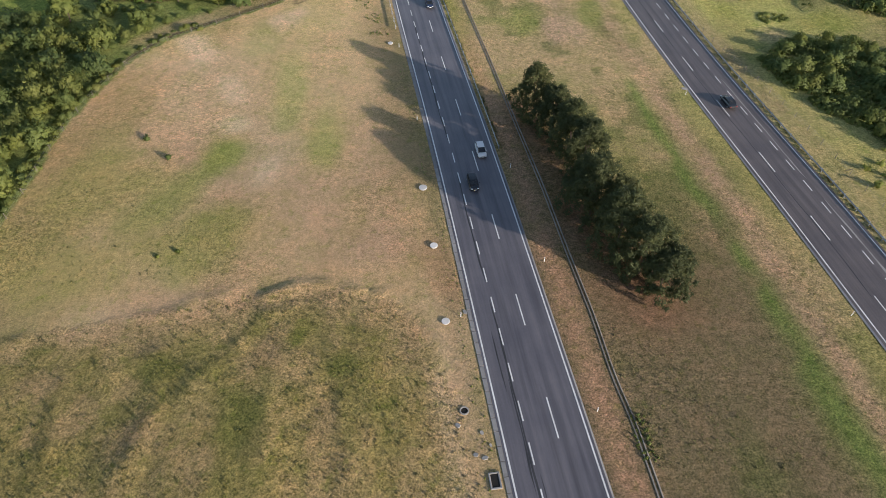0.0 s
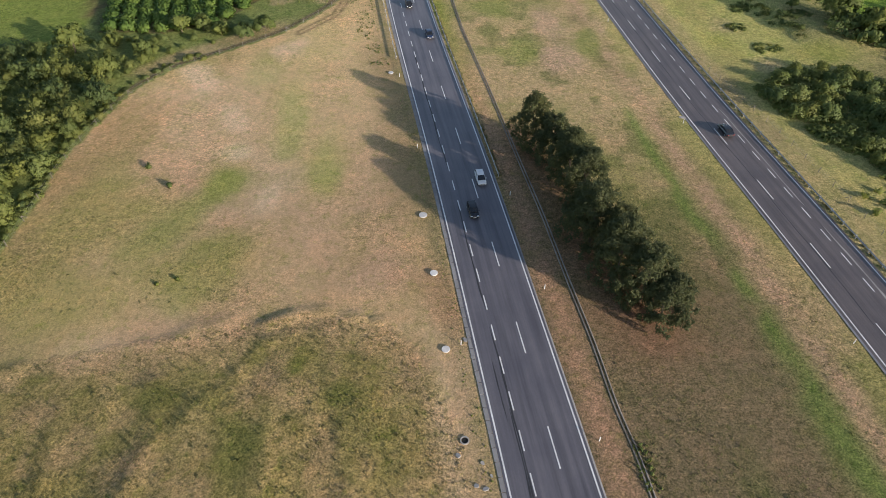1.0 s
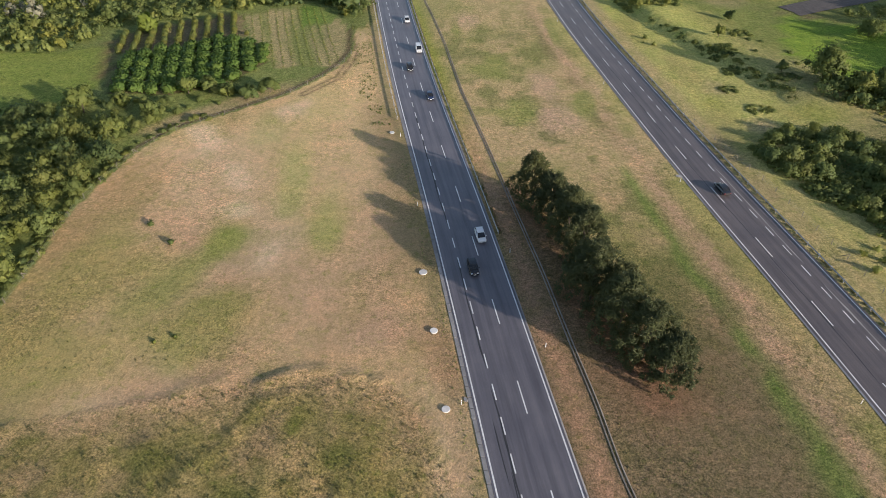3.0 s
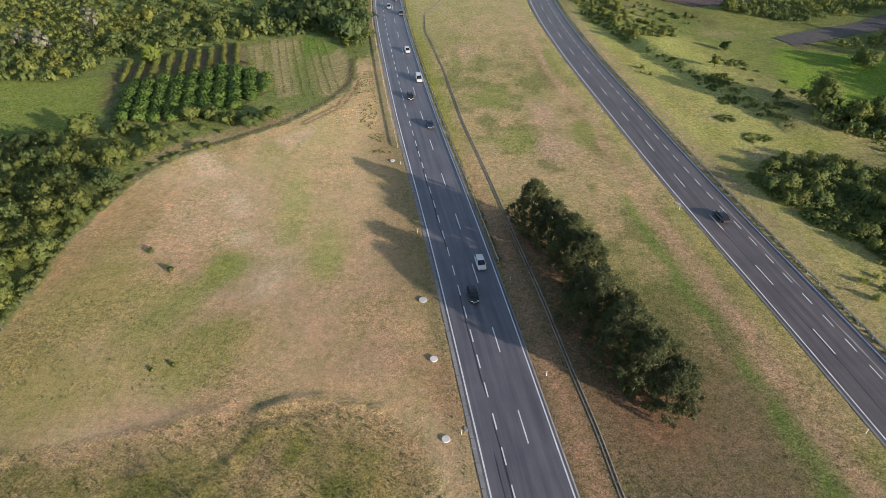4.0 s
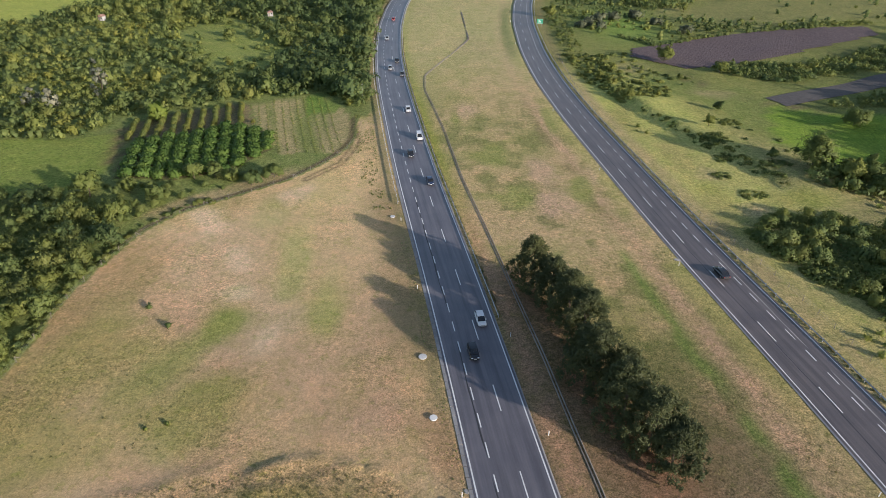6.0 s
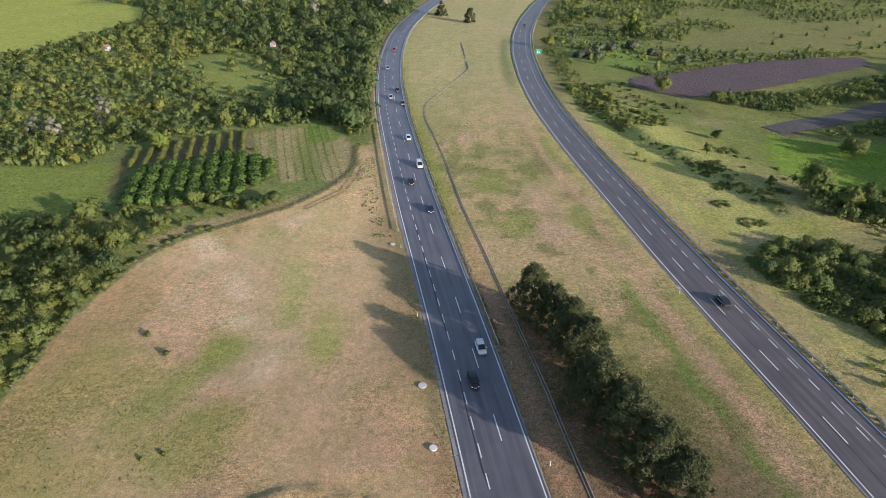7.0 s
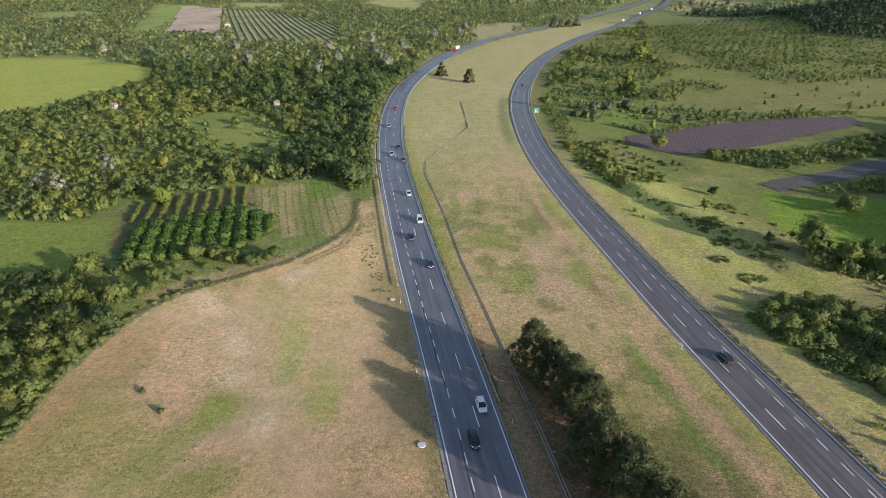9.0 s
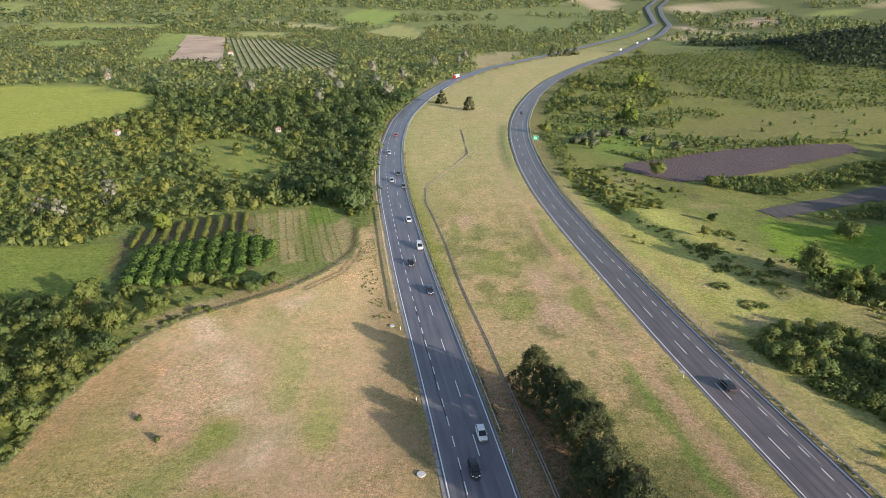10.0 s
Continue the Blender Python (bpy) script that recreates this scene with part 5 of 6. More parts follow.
# trees that stand out
OUT = [(-93.0, 150, 8.5, 4.4, "broad green tree beside the orchard"), (-80, 137.2, 8.0, 3.8, "yellow-green tree at the fence corner"), (-74.2, 147.3, 5.5, 3.4, "yellow-green tree behind the fence"), (-83.3, 152.5, 4.4, 2.6, "round green bush beside the orchard"),
       (105.5, 167, 10.0, 6.8, "large round tree on the pasture edge"), (111, 158, 7.5, 4.6, "leafy tree in the thicket"), (117, 152, 7.0, 4.2, "leafy tree in the thicket"), (125, 150, 7.0, 4.6, "leafy tree in the thicket"), (132, 148, 8.0, 5.0, "leafy tree in the thicket"), (116, 158, 8.0, 3.8, "leafy tree in the thicket"), (123, 160, 7.5, 3.6, "leafy tree in the thicket"),
       (98.9, 285.5, 7.5, 5.2, "round bush in the ploughed field corner"), (139.7, 206, 5.6, 5.4, "broad bush in the green meadow"), (95.9, 171.5, 3.4, 1.8, "small bush in the meadow"),
       (87.4, 199, 4.6, 2.0, "thin young tree on the slope"), (61.8, 382, 8, 4.5, "round tree beside the motorway bank"), (-52, 156.5, 5.0, 3.6, "round yellow-green bush along the fence"),
       (-58, 158.5, 4.4, 3.2, "round green bush along the fence"), (-47, 161.5, 4.6, 3.5, "round yellow-green bush along the fence"), (-63.5, 161.5, 5.2, 3.6, "dark green bush below the orchard"),
       (-69, 160.5, 5.2, 3.8, "dark green bush below the orchard"), (118, 270, 5.5, 3.4, "pale green bush on the field margin"), (97.1, 216.5, 4.0, 2.2, "yellowish bush in the meadow")]
for i, (x, y, h, r, label) in enumerate(OUT):
    kind = "tree" if h > 5 else "shrub"
    ob = single_tree("broadleaf_tree" if h > 5 else "shrub", 200 + i, h, r, 0.12 * h, LEAF_OWN, label, kind, 40 if r < 4.4 else 70, 2100 if r < 4.4 else 3400, 0.3, lobes_branch if r < 6 else lobes_round, core=0.6)
    ob.location = (x, y, land_at(x, y))
for x, y, s in ((-57.9, 101.2, 0.9), (-51.8, 95.0, 1.0), (-43, 70.6, 0.5), (-46, 69.5, 0.45)):
    ob = single_tree("shrub", int(300 + s * 10), 0.8 * s, 1.0 * s, 0.0, LEAF_OWN, "small green shrub in the dry field", "shrub", 6, 130, 0.2, girth=0.03)
    ob.location = (x, y, land_at(x, y))
SILVER = leaf_material("silver_leaves", (0.26, 0.275, 0.20), (0.30, 0.31, 0.23), (0.36, 0.36, 0.27), True)
for i, (x, y, h, r) in enumerate([(-129.2, 236.5, 14, 4.0), (-141, 222, 7, 3.6), (-150, 226, 6, 3.6)]):
    ob = single_tree("silver_tree", 320 + i, h, r, 0.5, SILVER, "silvery grey tree among the woods", "tree", 16, 800, 0.55, lobes_cone)
    ob.location = (x, y, land_at(x, y))
rng = np.random.RandomState(33)
for i, (x, y) in enumerate([(-60, 600), (-90, 560), (-40, 640), (-110, 640), (-75, 700), (-10, 760), (30, 900), (-160, 540), (-200, 640), (-240, 700), (-45, 520), (20, 830), (-330, 640), (-95, 495)]):
    ob = single_tree("blossoming_tree", 340 + i, rng.uniform(12, 16), rng.uniform(4.5, 7.5), 0.5, SILVER, "pale flowering tree crown among far woods", "tree", 9, 260, 1.1)
    ob.location = (x, y, land_at(x, y))
LIME = leaf_material("lime_leaves", (0.20, 0.26, 0.055), (0.22, 0.28, 0.06), (0.24, 0.30, 0.065), True)
for i, (x, y, h, r) in enumerate([(175, 592, 19, 7.5), (184, 600, 17, 7), (122, 430, 13, 5), (126, 424, 10, 4.4), (-98, 209, 6, 3)]):
    ob = single_tree("poplar_tree", 360 + i, h, r, 0.5, LIME, "tall light green poplar above the bushes", "tree", 14, 600, 0.9)
    ob.location = (x, y, land_at(x, y))

WILLOW = leaf_material("willow_leaves", (0.14, 0.16, 0.10), (0.165, 0.185, 0.115), (0.19, 0.205, 0.125), True)
for i, (x, y, h, r) in enumerate([(80, 362, 4.2, 4.6), (88, 371, 4.6, 5.4), (97, 375, 4.0, 4.6), (85, 353, 3.6, 4.2), (110, 381, 4.0, 5.0), (75, 356, 3.4, 3.8), (118, 366, 3.4, 4.0), (128, 344, 3.6, 4.2)]):
    ob = single_tree("willow_bush", 380 + i, h, r, 0.0, WILLOW, "round grey-green willow bush in wet pasture", "shrub", 12, 260, 0.7)
    ob["group"] = "willow bushes"
    ob.location = (x, y, land_at(x, y))

# the orchard: dark green bushes in rows
bush = single_tree("orchard_tree", 400, 1.9, 1.6, 0.2, LEAF_ORCHARD, "dense dark green orchard bush in a planted row", "fruit tree", 7, 260, 0.34)
bush["group"] = "orchard rows"
made = 0
along, over = np.array([-0.25, 0.968]), np.array([0.968, 0.25])
for row in range(13):
    for k in range(32):
        p = np.array([-96.0, 140.0]) + over * row * 4.3 + along * (k * 1.9 - 6) + rng.uniform(-0.25, 0.25, 2)
        if inside(np.array([p[0]]), np.array([p[1]]), ORCHARD)[0] and rng.uniform() < 0.96:
            m = pose(p[0], p[1], land_at(*p), 0, 0, rng.uniform(0, 360))
            if made:
                ob = copy_thing(bush, m)
            else:
                bush.matrix_basis, ob = m, bush
            s = rng.uniform(1.15, 1.5)
            ob.scale = (s, s, s * rng.uniform(0.6, 0.85))
            made += 1
young = []
for row in range(13):
    for k in range(40):
        p = np.array([-96.0, 140.0]) + over * row * 4.3 + along * (20 + k * 1.6) + rng.uniform(-0.3, 0.3, 2)
        if inside(np.array([p[0]]), np.array([p[1]]), YOUNG_ROWS)[0]:
            young.append((*p, rng.uniform(0.42, 0.58), rng.uniform(0.7, 1.0), 2))
stand("young_orchard", np.array(young), NEAR_KINDS, "yellow-green rows of young fruit bushes over bare soil", "orchard")
low_rows = []
for row in range(14):
    for k in range(60):
        p = np.array([-58.0, 168.0]) + over * (row - 2) * 2.7 + along * k * 1.2 + rng.uniform(-0.3, 0.3, 2)
        if inside(np.array([p[0]]), np.array([p[1]]), FALLOW)[0] and rng.uniform() < 0.9:
            low_rows.append((*p, rng.uniform(0.4, 0.8), rng.uniform(0.4, 1.0), 1))
stand("fallow_rows", np.array(low_rows), TUFT_KINDS, "thin weedy rows in the fallow plot", "weeds")
vines = []
vx, vy = np.array([-0.32, 0.947]), np.array([0.947, 0.32])
for row in range(-40, 60):
    for k in range(-20, 240):
        p = np.array([-248.0, 776.0]) + vy * row * 8.5 + vx * k * 2.6
        if inside(np.array([p[0]]), np.array([p[1]]), VINEYARD)[0]:
            vines.append((*p, rng.uniform(1.5, 2.0), rng.uniform(0.2, 0.9), 0))
stand("vineyard", np.array(vines), TUFT_KINDS, "far vineyard in straight green rows", "vineyard", VINE)
# tussocks and dry stalks over the mound and the near grass
TUSSOCK_KINDS = [(141, 0.22, 0.24, 0.0, 3, 8, 0.09), (142, 0.16, 0.28, 0.0, 3, 8, 0.08), (143, 0.34, 0.15, 0.0, 2, 6, 0.09)]
MOUND = [(-64, 30), (-66, 52), (-41, 58), (-22, 63), (-8, 61), (2, 44), (5, 30)]
near_grass = [scatter(51, MOUND, 0.62, (0.5, 1.3), (0.0, 1.0), [0, 1, 1, 2], lambda x, y, rng: rng.uniform(0, 1, x.size) < 0.25 + 0.9 * step(0.4, 0.65, value_noise(x, y, 7, 3, 52)), 8),
              scatter(53, [(-72, 62), (-74, 96), (-50, 100), (-34, 80), (-30, 66)], 1.1, (0.5, 1.2), (0.0, 0.9), [0, 1, 2], lambda x, y, rng: value_noise(x, y, 12, 3, 54) > 0.5, 8),
              scatter(55, [(24, 34), (20, 58), (33, 62), (40, 96), (20, 150), (44, 150), (56, 96), (60, 34)], 1.0, (0.5, 1.3), (0.0, 0.9), [0, 1, 1, 2], lambda x, y, rng: value_noise(x, y, 10, 3, 56) > 0.46, 8)]
stand("grass_tussocks", np.concatenate(near_grass), TUSSOCK_KINDS, "small tussocks and dry stalks in the meadow", "grass", GRASS, core=0)
# weeds that choke the drain and the foot of the gutter
choke = scatter(57, [(24.6, 35.2), (24.2, 41.5), (26.2, 41.5), (26.8, 35.2)], 0.45, (0.25, 0.6), (0.0, 0.6), [0, 1, 1], None, 7, spread=0.9)
foot = [(p[0] + rng.uniform(-0.9, 0.9), p[1], rng.uniform(0.15, 0.36), rng.uniform(0.4, 1.0), rng.choice([0, 1, 1])) for p in smooth_line(offset(stretch(ROAD_A, 30, 135), -7.8), 0.3, 0) if rng.uniform() < 0.6]
stand("weeds", np.concatenate([choke, np.array(foot)]), TUFT_KINDS, "green weeds along gutter and drain", "weeds")
# weeds on the verge
verge = scatter(50, [(-32, 220), (-25, 220), (-19, 170), (-13, 143), (-18, 143), (-26, 175)], 0.7, (0.2, 0.5), (0.4, 1.0), [0, 1, 1], lambda x, y, rng: value_noise(x, y, 3, 2, 59) > 0.45, 8, spread=0.9)
stand("weeds", verge, TUFT_KINDS, "green weeds along the road verge", "weeds")


# ---- ploughed, sandy and planted plots ----
def plot(name, poly, mat, label, gap, wave, turn, lift=0.12):
    """A worked field: furrows across its outline."""
    p = np.array(poly)
    ca, sa = math.cos(turn), math.sin(turn)
    q = np.column_stack([p[:, 0] * ca + p[:, 1] * sa, -p[:, 0] * sa + p[:, 1] * ca])
    us, vs = np.arange(q[:, 0].min(), q[:, 0].max(), gap), np.arange(q[:, 1].min(), q[:, 1].max(), gap * 3)
    u, v = np.meshgrid(us, vs)
    shape = u.shape
    u, v = u.ravel(), v.ravel()
    x, y = u * ca - v * sa, u * sa + v * ca
    z = land(x, y) + lift + wave * (np.arange(u.size) % 2) + wave * 1.2 * value_noise(x, y, 5 * gap, 3, 3)
    k = shape[1]
    i = (np.arange(shape[0] - 1)[:, None] * k + np.arange(k - 1)[None, :]).ravel()
    mid = inside(x[i] + gap / 2 * ca, y[i] + gap / 2 * sa, [(a, b) for a, b in poly])
    i = i[mid]
    return tagged(new(name, sheet(name, np.column_stack([x, y, z]), [np.column_stack([i, i + 1, i + 1 + k, i + k])], [mat])), label, "field", kind="structure")


plot("ploughed_field", PLOUGH_FAR, PLOUGHED, "ploughed purple-brown field with rough clods", 0.9, 0.1, 0.45)
plot("ploughed_field", PLOUGH_NEAR, PLOUGHED_GREY, "ploughed grey-brown field strip", 0.9, 0.03, 0.45)
plot("stubble_field", SAND, STUBBLE, "pale bare harvested field", 6.0, 0.1, 0.3, 0.8)


# ---- cars ----
def loft(rows, bm=None):
    """Skin over cross rows of equal length, capped at both ends."""
    bm = bm or bmesh.new()
    rings = [[bm.verts.new(p) for p in r] for r in rows]
    n = len(rings[0])
    for r, s in zip(rings, rings[1:]):
        for k in range(n):
            bm.faces.new((r[k], r[(k + 1) % n], s[(k + 1) % n], s[k]))
    bm.faces.new(rings[0][::-1])
    bm.faces.new(rings[-1])
    return bm


def cross_row(y, half, low, high, curve=0.12):
    """One cross section of a car body at y: a box with rounded shoulders."""
    c = curve
    return [(-half + c * 0.4, y, low), (-half, y, low + c), (-half, y, high - c * 1.4), (-half + c * 0.9, y, high), (half - c * 0.9, y, high), (half, y, high - c * 1.4), (half, y, low + c), (half - c * 0.4, y, low)]


SHAPES = {
    "hatchback": dict(length=4.1, half=0.87, belt=0.92, roof=1.48, cab=(-1.95, -1.5, 0.35, 1.15), nose=0.72, tail=0.95),
    "sedan": dict(length=4.6, half=0.89, belt=0.93, roof=1.44, cab=(-1.65, -0.95, 0.5, 1.3), nose=0.70, tail=0.92),
    "van": dict(length=4.5, half=0.92, belt=1.05, roof=1.85, cab=(-2.2, -2.05, 0.75, 1.5), nose=0.85, tail=1.05),
}


def wheel(parent, x, y, radius):
    turn = Matrix.Translation((x, y, radius)) @ Matrix.Rotation(math.pi / 2, 4, "Y")
    bm = bmesh.new()
    bmesh.ops.create_cone(bm, cap_ends=True, segments=20, radius1=radius, radius2=radius, depth=0.22, matrix=turn)
    bmesh.ops.bevel(bm, geom=[e for e in bm.edges if abs(e.verts[0].co.x - e.verts[1].co.x) < 1e-4], offset=0.04, segments=1, affect="EDGES")
    w = part("wheel", bm, TYRE, parent)
    bm = bmesh.new()
    bmesh.ops.create_cone(bm, cap_ends=True, segments=16, radius1=radius * 0.66, radius2=radius * 0.6, depth=0.235, matrix=turn)
    part("rim", bm, RIM, w, "silver wheel rim")


def car(shape, paint, label):
    """A car whose nose points along +y."""
    s = SHAPES[shape]
    L, half, belt, roof = s["length"], s["half"], s["belt"], s["roof"]
    ob = tagged(new("car" if shape != "van" else "van"), label, "car" if shape != "van" else "van")
    h = L / 2
    rows = [cross_row(-h, half * 0.84, 0.42, s["tail"] - 0.12), cross_row(-h + 0.12, half * 0.93, 0.3, s["tail"]), cross_row(-h + 0.6, half, 0.22, belt + 0.02),
            cross_row(0, half, 0.2, belt), cross_row(h - 1.3, half, 0.2, belt - 0.03), cross_row(h - 0.5, half * 0.97, 0.22, s["nose"] + 0.08),
            cross_row(h - 0.12, half * 0.88, 0.28, s["nose"] - 0.04), cross_row(h, half * 0.74, 0.36, s["nose"] - 0.2)]
    body = part("body", loft(rows), PAINTS[paint], ob, paint + " paint")
    y0, y1, y2, y3 = s["cab"]
    part("windows", loft([cross_row(y0, half * 0.86, belt - 0.06, belt + 0.03, 0.04), cross_row(y1, half * 0.78, belt - 0.06, roof - 0.05, 0.1), cross_row(y2, half * 0.78, belt - 0.06, roof - 0.03, 0.1),
                          cross_row(y3, half * 0.88, belt - 0.06, belt + 0.03, 0.04)]), GLASS, ob, "dark tinted windows")
    part("roof", loft([cross_row(y1 - 0.05, half * 0.74, roof - 0.07, roof - 0.02, 0.03), cross_row((y1 + y2) / 2, half * 0.79, roof - 0.05, roof + 0.03, 0.03), cross_row(y2 - 0.02, half * 0.75, roof - 0.07, roof - 0.01, 0.03)]), PAINTS[paint], ob)
    for side in (-1, 1):
        for ya, za, yb, zb in ((y1, roof - 0.02, y0 - 0.02, belt), (y2, roof - 0.02, y3 + 0.02, belt), ((y1 + y2) / 2, roof - 0.02, (y1 + y2) / 2, belt)):
            part("pillar", tube_bm([(side * half * 0.775, ya, za), (side * half * 0.875, yb, zb)], [0.045, 0.05], 5), PAINTS[paint], ob)
        part("headlight", box_bm(0.34, 0.2, 0.13, (side * half * 0.66, h - 0.12, s["nose"] - 0.08), 0.03), LENS, ob, "clear headlight")
        part("tail_light", box_bm(0.24, 0.1, 0.2, (side * half * 0.72, -h + 0.04, s["tail"] - 0.2), 0.03), TAIL, ob, "red tail light")
        part("mirror", box_bm(0.2, 0.12, 0.14, (side * (half + 0.09), y3 - 0.35, belt + 0.06), 0.03), PAINTS[paint], ob)
        for y in (-h + 0.85, h - 0.85):
            wheel(ob, side * (half - 0.09), y, 0.31)
    if shape == "van":
        for side in (-1, 1):
            part("side_panel", box_bm(0.02, 2.3, 0.62, (side * half * 0.84, -0.75, 1.38), 0.01), PAINTS[paint], ob)
    part("grille", box_bm(half * 0.9, 0.06, 0.14, (0, h - 0.03, s["nose"] - 0.24), 0.02), PLASTIC, ob, "black grille")
    part("number_plate", box_bm(0.5, 0.03, 0.11, (0, h + 0.012, 0.42)), SIGN_WHITE, ob, "pale plain plate")
    return ob


def truck(label, cab_paint):
    ob = tagged(new("truck"), label, "truck")
    part("trailer", box_bm(2.5, 11.0, 2.7, (0, -2.5, 2.45), 0.06), CANVAS, ob, "pale canvas trailer")
    part("cab", loft([cross_row(3.4, 1.2, 0.7, 3.3), cross_row(4.6, 1.22, 0.7, 3.4), cross_row(5.5, 1.2, 0.6, 2.6), cross_row(5.7, 1.15, 0.6, 1.8)]), PAINTS[cab_paint], ob)
    part("windscreen", box_bm(2.1, 0.12, 0.85, (0, 5.28, 2.35), 0.03, turn=Matrix.Rotation(radians(38), 4, "X")), GLASS, ob)
    part("chassis", box_bm(2.2, 13, 0.3, (0, -1.6, 0.85), 0.03), PLASTIC, ob)
    for y in (4.4, 1.6, -5.0, -6.3, -7.5):
        for side in (-1, 1):
            wheel(ob, side * 1.1, y, 0.5)
    return ob


def on_road(ob, line, x, y, away):
    """Sets a car on the road at the place nearest to x, y."""
    i = int(np.clip(np.argmin(np.hypot(line[:, 0] - x, line[:, 1] - y)), 1, len(line) - 2))
    d = line[i + 1] - line[i - 1]
    angle = math.atan2(-d[0], d[1]) + (0 if away else math.pi)
    ob.matrix_basis = Matrix.Translation((x, y, float(road_z(line[i:i + 1])[0]) + 0.03)) @ Matrix.Rotation(angle, 4, "Z")
    return ob


on_road(car("hatchback", "black", "black hatchback driving on grey asphalt"), ROAD_A, 5.4, 87.5, False)
on_road(car("hatchback", "white", "white hatchback driving beside the pines"), ROAD_A, 7.2, 97.0, False)
on_road(car("sedan", "blue", "dark blue sedan driving on the motorway"), ROAD_A, -3.6, 159, False)
on_road(car("hatchback", "black", "black hatchback driving in the slow lane"), ROAD_A, -9.7, 178, False)
on_road(car("van", "white", "white panel van driving on the motorway"), ROAD_A, -7.6, 192, False)
on_road(car("hatchback", "white", "white hatchback driving on the motorway"), ROAD_A, -12.4, 218.5, False)
on_road(car("sedan", "grey", "grey sedan driving near the guard rail"), ROAD_A, -17.0, 263, False)
on_road(car("hatchback", "silver", "silver hatchback driving in the slow lane"), ROAD_A, -22.6, 272, False)
on_road(car("sedan", "black", "black sedan driving on the bend"), ROAD_A, -20.4, 284, False)
on_road(car("hatchback", "silver", "silver hatchback far off on the bend"), ROAD_A, -28.0, 326, False)
on_road(car("hatchback", "red", "red hatchback far off on the bend"), ROAD_A, -27.8, 371, False)
on_road(car("sedan", "black", "black sedan driving away on brownish asphalt"), ROAD_B, 59.6, 113.5, True)
on_road(car("sedan", "grey", "grey sedan far off on the second road"), ROAD_B, 56, 455, True)
on_road(truck("white truck with a red cab far off on the bend", "red"), ROAD_A, 13.0, 664, False)
on_road(truck("white truck far off on the second road", "white"), ROAD_B, 279, 1040, True)
on_road(truck("truck with a red cab far off on the second road", "red"), ROAD_B, 345, 1180, True)
on_road(truck("white truck far off near the valley", "white"), ROAD_B, 392, 1270, True)


# ---- roadside things ----
def road_sign(x, y, turn):
    ob = tagged(new("road_sign"), "green motorway sign with white marks on two steel posts", "road sign")
    ob.matrix_basis = pose(x, y, land_at(x, y), 0, 0, turn)
    for side in (-1, 1):
        part("post", tube_bm([(side * 1.0, 0.06, -0.3), (side * 1.0, 0.06, 3.6)], [0.06, 0.06], 8), STEEL, ob)
    panel = part("panel", box_bm(3.2, 0.06, 2.5, (0, 0, 2.6), 0.02), SIGN_GREEN, ob, "green sign panel")
    part("border", box_bm(2.9, 0.02, 0.1, (0, -0.045, 3.68)), SIGN_WHITE, panel)
    part("border", box_bm(2.9, 0.02, 0.1, (0, -0.045, 1.52)), SIGN_WHITE, panel)
    part("mark", box_bm(0.5, 0.02, 1.2, (-0.45, -0.045, 2.6)), SIGN_WHITE, panel)
    part("mark", box_bm(0.5, 0.02, 0.7, (0.35, -0.045, 2.4)), SIGN_WHITE, panel)
    return ob


road_sign(52.8, 358.4, -6)


def delineator():
    ob = tagged(new("delineator_post"), "small white delineator post at the road edge", "road post", "delineator posts")
    part("post", box_bm(0.14, 0.1, 1.05, (0, 0, 0.5), 0.02), PAINT, ob)
    part("reflector", box_bm(0.09, 0.11, 0.16, (0, 0, 0.86), 0.01), PLASTIC, ob, "dark reflector band")
    return ob


first = delineator()
spots = [(o, y) for line, side, ys in ((ROAD_A, -7.5, (58, 108, 140, 360, 400)), (ROAD_A, 7.6, (42, 68, 92)), (ROAD_B, -7.3, (60, 118, 168, 218, 268, 318, 368))) for y in ys
         for o in [offset(line, side)[np.argmin(abs(line[:, 1] - y))]]]
for i, (o, y) in enumerate(spots):
    m = pose(o[0], o[1], land_at(*o) - 0.03, 0, 0, random.uniform(-10, 10))
    if i:
        copy_thing(first, m)
    else:
        first.matrix_basis = m


def hut(x, y, turn, w, d, h, label):
    ob = tagged(new("hut"), label, "hut")
    ob.matrix_basis = pose(x, y, land_at(x, y), 0, 0, turn)
    part("wall", box_bm(w, d, h + 0.4, (0, 0, h / 2 - 0.2), 0.03), WHITEWASH, ob)
    part("roof", loft([[(-w / 2 - 0.3, s * (d / 2 + 0.3), h), (0, s * (d / 2 + 0.3), h + w * 0.32), (w / 2 + 0.3, s * (d / 2 + 0.3), h), (0, s * (d / 2 + 0.3), h - 0.12)] for s in (-1, 1)]), ROOF_TILE, ob)
    part("door", box_bm(0.9, 0.06, 2.0, (-w * 0.2, -d / 2 - 0.02, 1.0)), WOOD, ob)
    part("window", box_bm(0.7, 0.06, 0.7, (w * 0.22, -d / 2 - 0.02, 1.5)), GLASS, ob)
    return ob


hut(-100, 384, 15, 3.0, 2.6, 2.2, "small white hut with a gabled roof in a clearing")
hut(-191, 370, -10, 3.0, 2.8, 2.3, "small white hut at the meadow edge")
hut(-330, 640, 20, 7.0, 5.0, 3.2, "far farmhouse with a low tiled roof")
hut(-300, 930, 20, 8.0, 6.0, 4.0, "far white farmhouse beside a bare field")


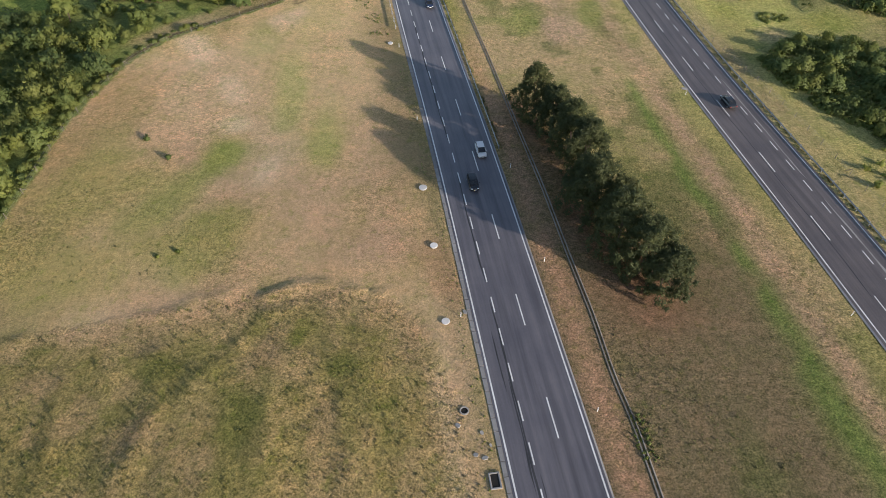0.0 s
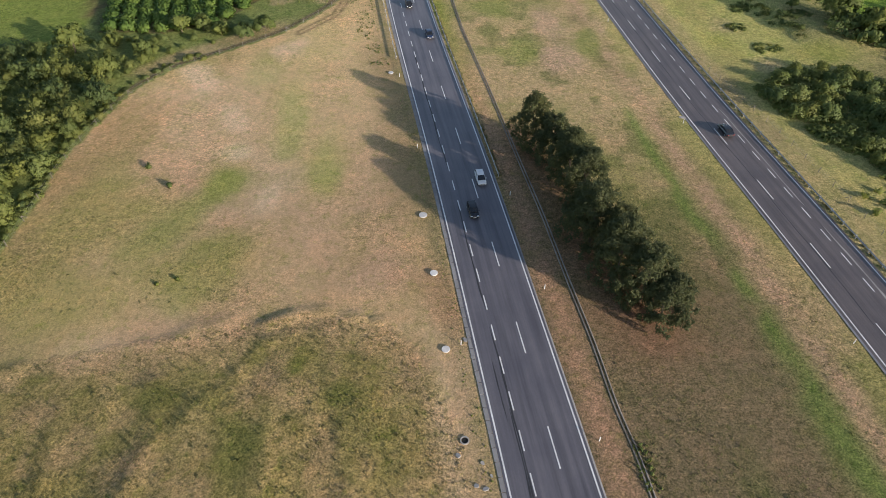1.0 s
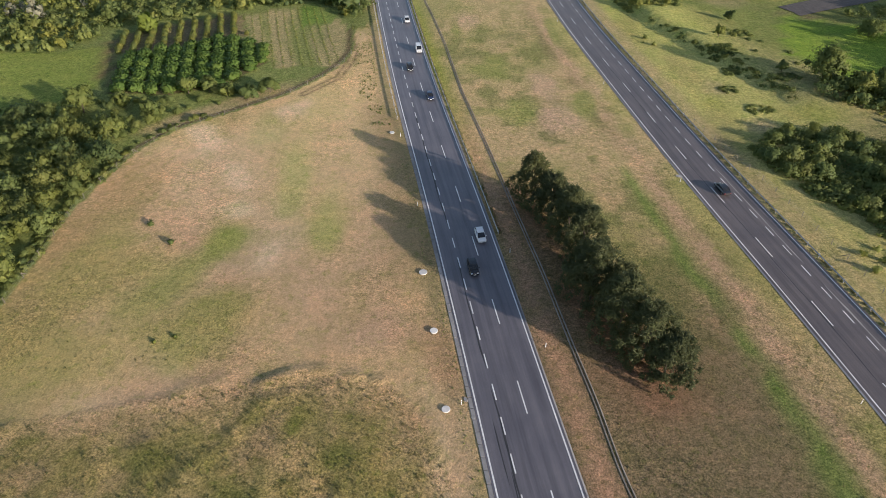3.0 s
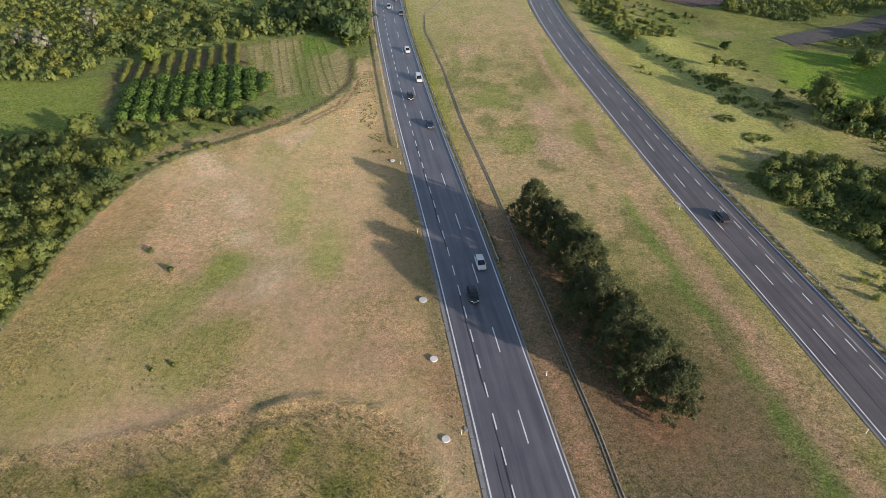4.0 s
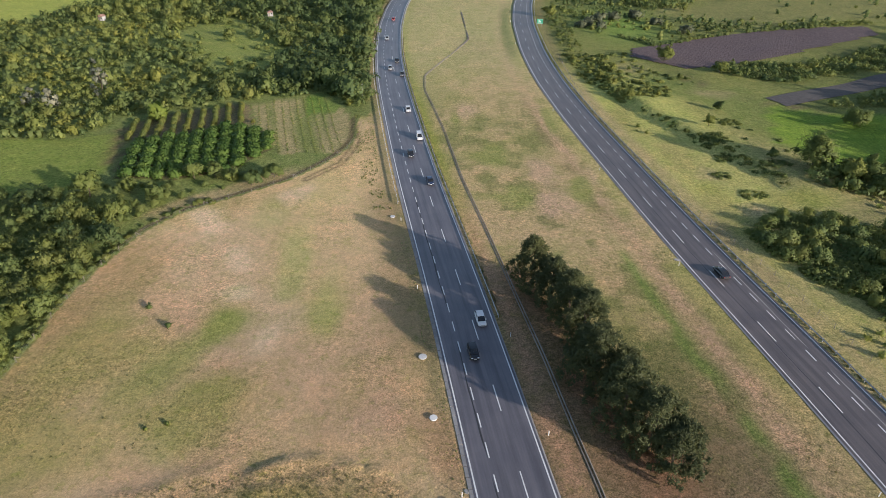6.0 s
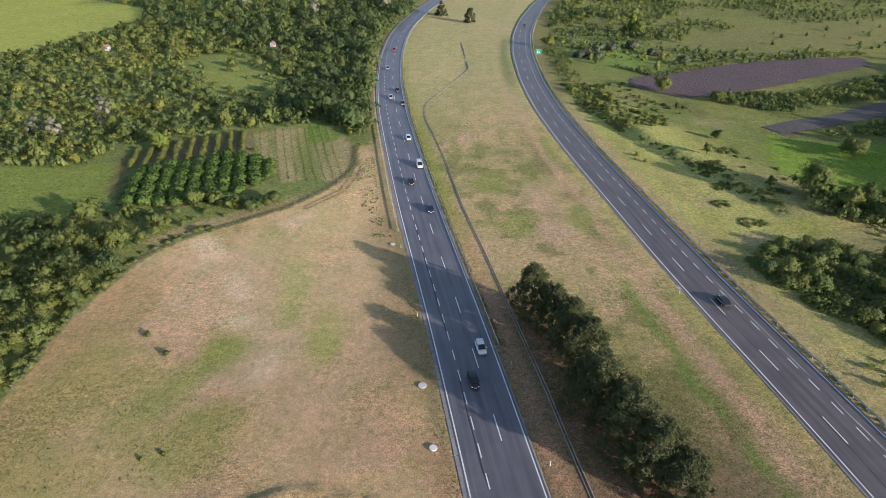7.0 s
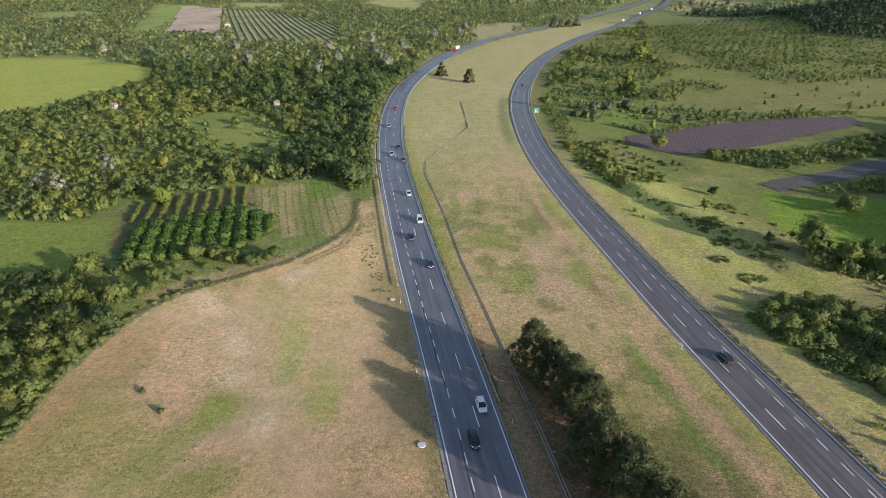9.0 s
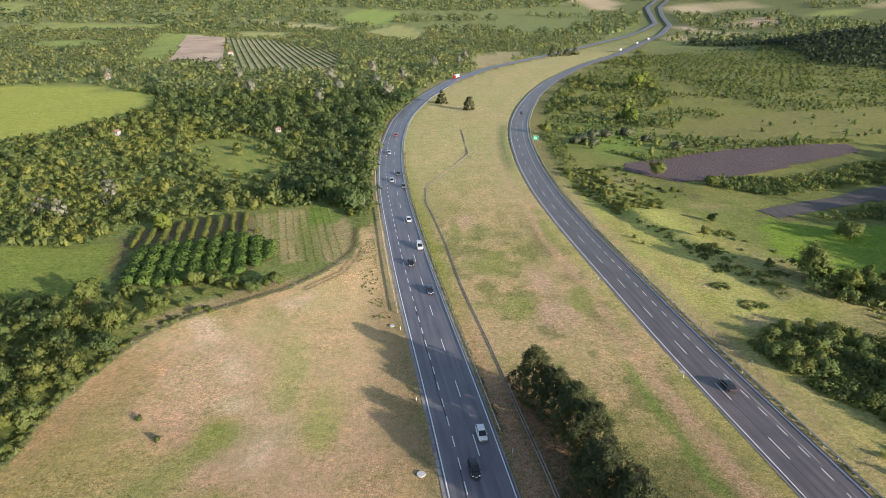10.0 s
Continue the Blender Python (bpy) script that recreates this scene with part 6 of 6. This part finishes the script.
def road_pole(x, y):
    ob = tagged(new("roadside_pole"), "grey roadside pole with a pale box on top", "pole")
    ob.location = (x, y, land_at(x, y))
    part("pole", tube_bm([(0, 0, -0.3), (0, 0, 4.2)], [0.07, 0.06], 8), STEEL, ob)
    part("cabinet", box_bm(0.6, 0.4, 0.45, (0, 0, 4.3), 0.04), STEEL, ob, "pale box")
    return ob


road_pole(-30.5, 236)


def inlet(x, y):
    ob = tagged(new("drain_inlet"), "broken concrete drain inlet beside the gutter", "drain inlet")
    ob.matrix_basis = pose(x, y, land_at(x, y), 0, 0, 8)
    for dx, dy, sx, sy in ((-0.6, 0, 0.22, 1.9), (0.6, 0, 0.22, 1.9), (0, 0.95, 1.4, 0.22), (0, -0.95, 1.4, 0.22)):
        part("wall", box_bm(sx, sy, 0.5, (dx, dy, -0.08), 0.04), GUTTER, ob)
    # a black plate in place of the pit's shaded depth
    part("pit", box_bm(1.1, 1.75, 0.05, (0, 0, 0.06)), HOLE_SHADE, ob, "black plate painted as the shade in the pit")
    return ob


inlet(6.3, 32.6)


# ---- road wear: tar seams, scraps of broken concrete ----
TAR = speckled("tar", (0.03, 0.03, 0.032), (0.055, 0.054, 0.056), 3.0, 0.6)


def tar_seam(line, y0, y1, side, width, seed):
    rng = np.random.RandomState(seed)
    q = smooth_line(stretch(line, y0 - 6, y1 + 6), 1.0, 0)
    q = stretch(q, y0, y1)
    wob = side + 0.5 * (value_noise(q[:, 1], q[:, 1] * 0.3, 9, 3, seed) - 0.5)
    half = width * (0.25 + value_noise(q[:, 1], q[:, 0], 4, 2, seed + 3)) * np.minimum(1, np.minimum(np.arange(len(q)), np.arange(len(q))[::-1]) / 3)
    nrm = sideways(q)
    z = (road_z(q) + 0.03 - abs(side) * 0.004 + 0.006)[:, None]
    a, b = np.hstack([q + nrm * (wob - half)[:, None], z]), np.hstack([q + nrm * (wob + half)[:, None], z])
    v = np.stack([a, b], axis=1).reshape(-1, 3)
    i = np.arange(len(q) - 1) * 2
    return sheet("tar_seam", v, [np.column_stack([i, i + 1, i + 3, i + 2])], [TAR])


for k, (y0, y1, side, width) in enumerate([(16, 62, -2.62, 0.16), (30, 48, -3.0, 0.12), (20, 34, -2.0, 0.14), (44, 56, -3.6, 0.14), (64, 92, -2.6, 0.14), (100, 150, -2.55, 0.16)]):
    seam = new("tar_seam", tar_seam(ROAD_A, y0, y1, side, width, 80 + k))
    seam.parent = road_a
for k, (y0, y1, side, width) in enumerate([(36, 84, 3.1, 0.2), (88, 124, 3.05, 0.15), (60, 130, -2.1, 0.08), (135, 190, -2.0, 0.08)]):
    seam = new("tar_seam" if k > 1 else "worn_strip", tar_seam(ROAD_B, y0, y1, side, width, 90 + k))
    seam.parent = road_b
    if k < 2:
        seam.data.materials[0] = CONCRETE


def slab(seed, size):
    rng = np.random.RandomState(seed)
    bm = bmesh.new()
    n = 6
    rows = [[(size * rng.uniform(0.7, 1.1) * math.cos(a * 2 * math.pi / n), size * 0.7 * rng.uniform(0.7, 1.1) * math.sin(a * 2 * math.pi / n), 0) for a in range(n)]]
    rows.append([(x * 0.93, y * 0.93, 0.14) for x, y, _ in rows[0]])
    return loft(rows, bm)


for i, (x, y, size) in enumerate([(5.2, 35.5, 0.5), (5.0, 38.9, 0.4), (6.0, 37.2, 0.35), (4.1, 35.9, 0.45), (3.3, 58.4, 0.5), (4.3, 55.2, 0.4), (52.3, 119.3, 0.9), (1.9, 39.9, 0.55)]):
    ob = tagged(new("concrete_slab", mesh_of("concrete_slab", slab(500 + i, size), CONCRETE)), "broken piece of concrete lying in verge grass", "rubble")
    ob.matrix_basis = pose(x, y, land_at(x, y) - 0.03, random.uniform(-6, 6), random.uniform(-6, 6), random.uniform(0, 360))
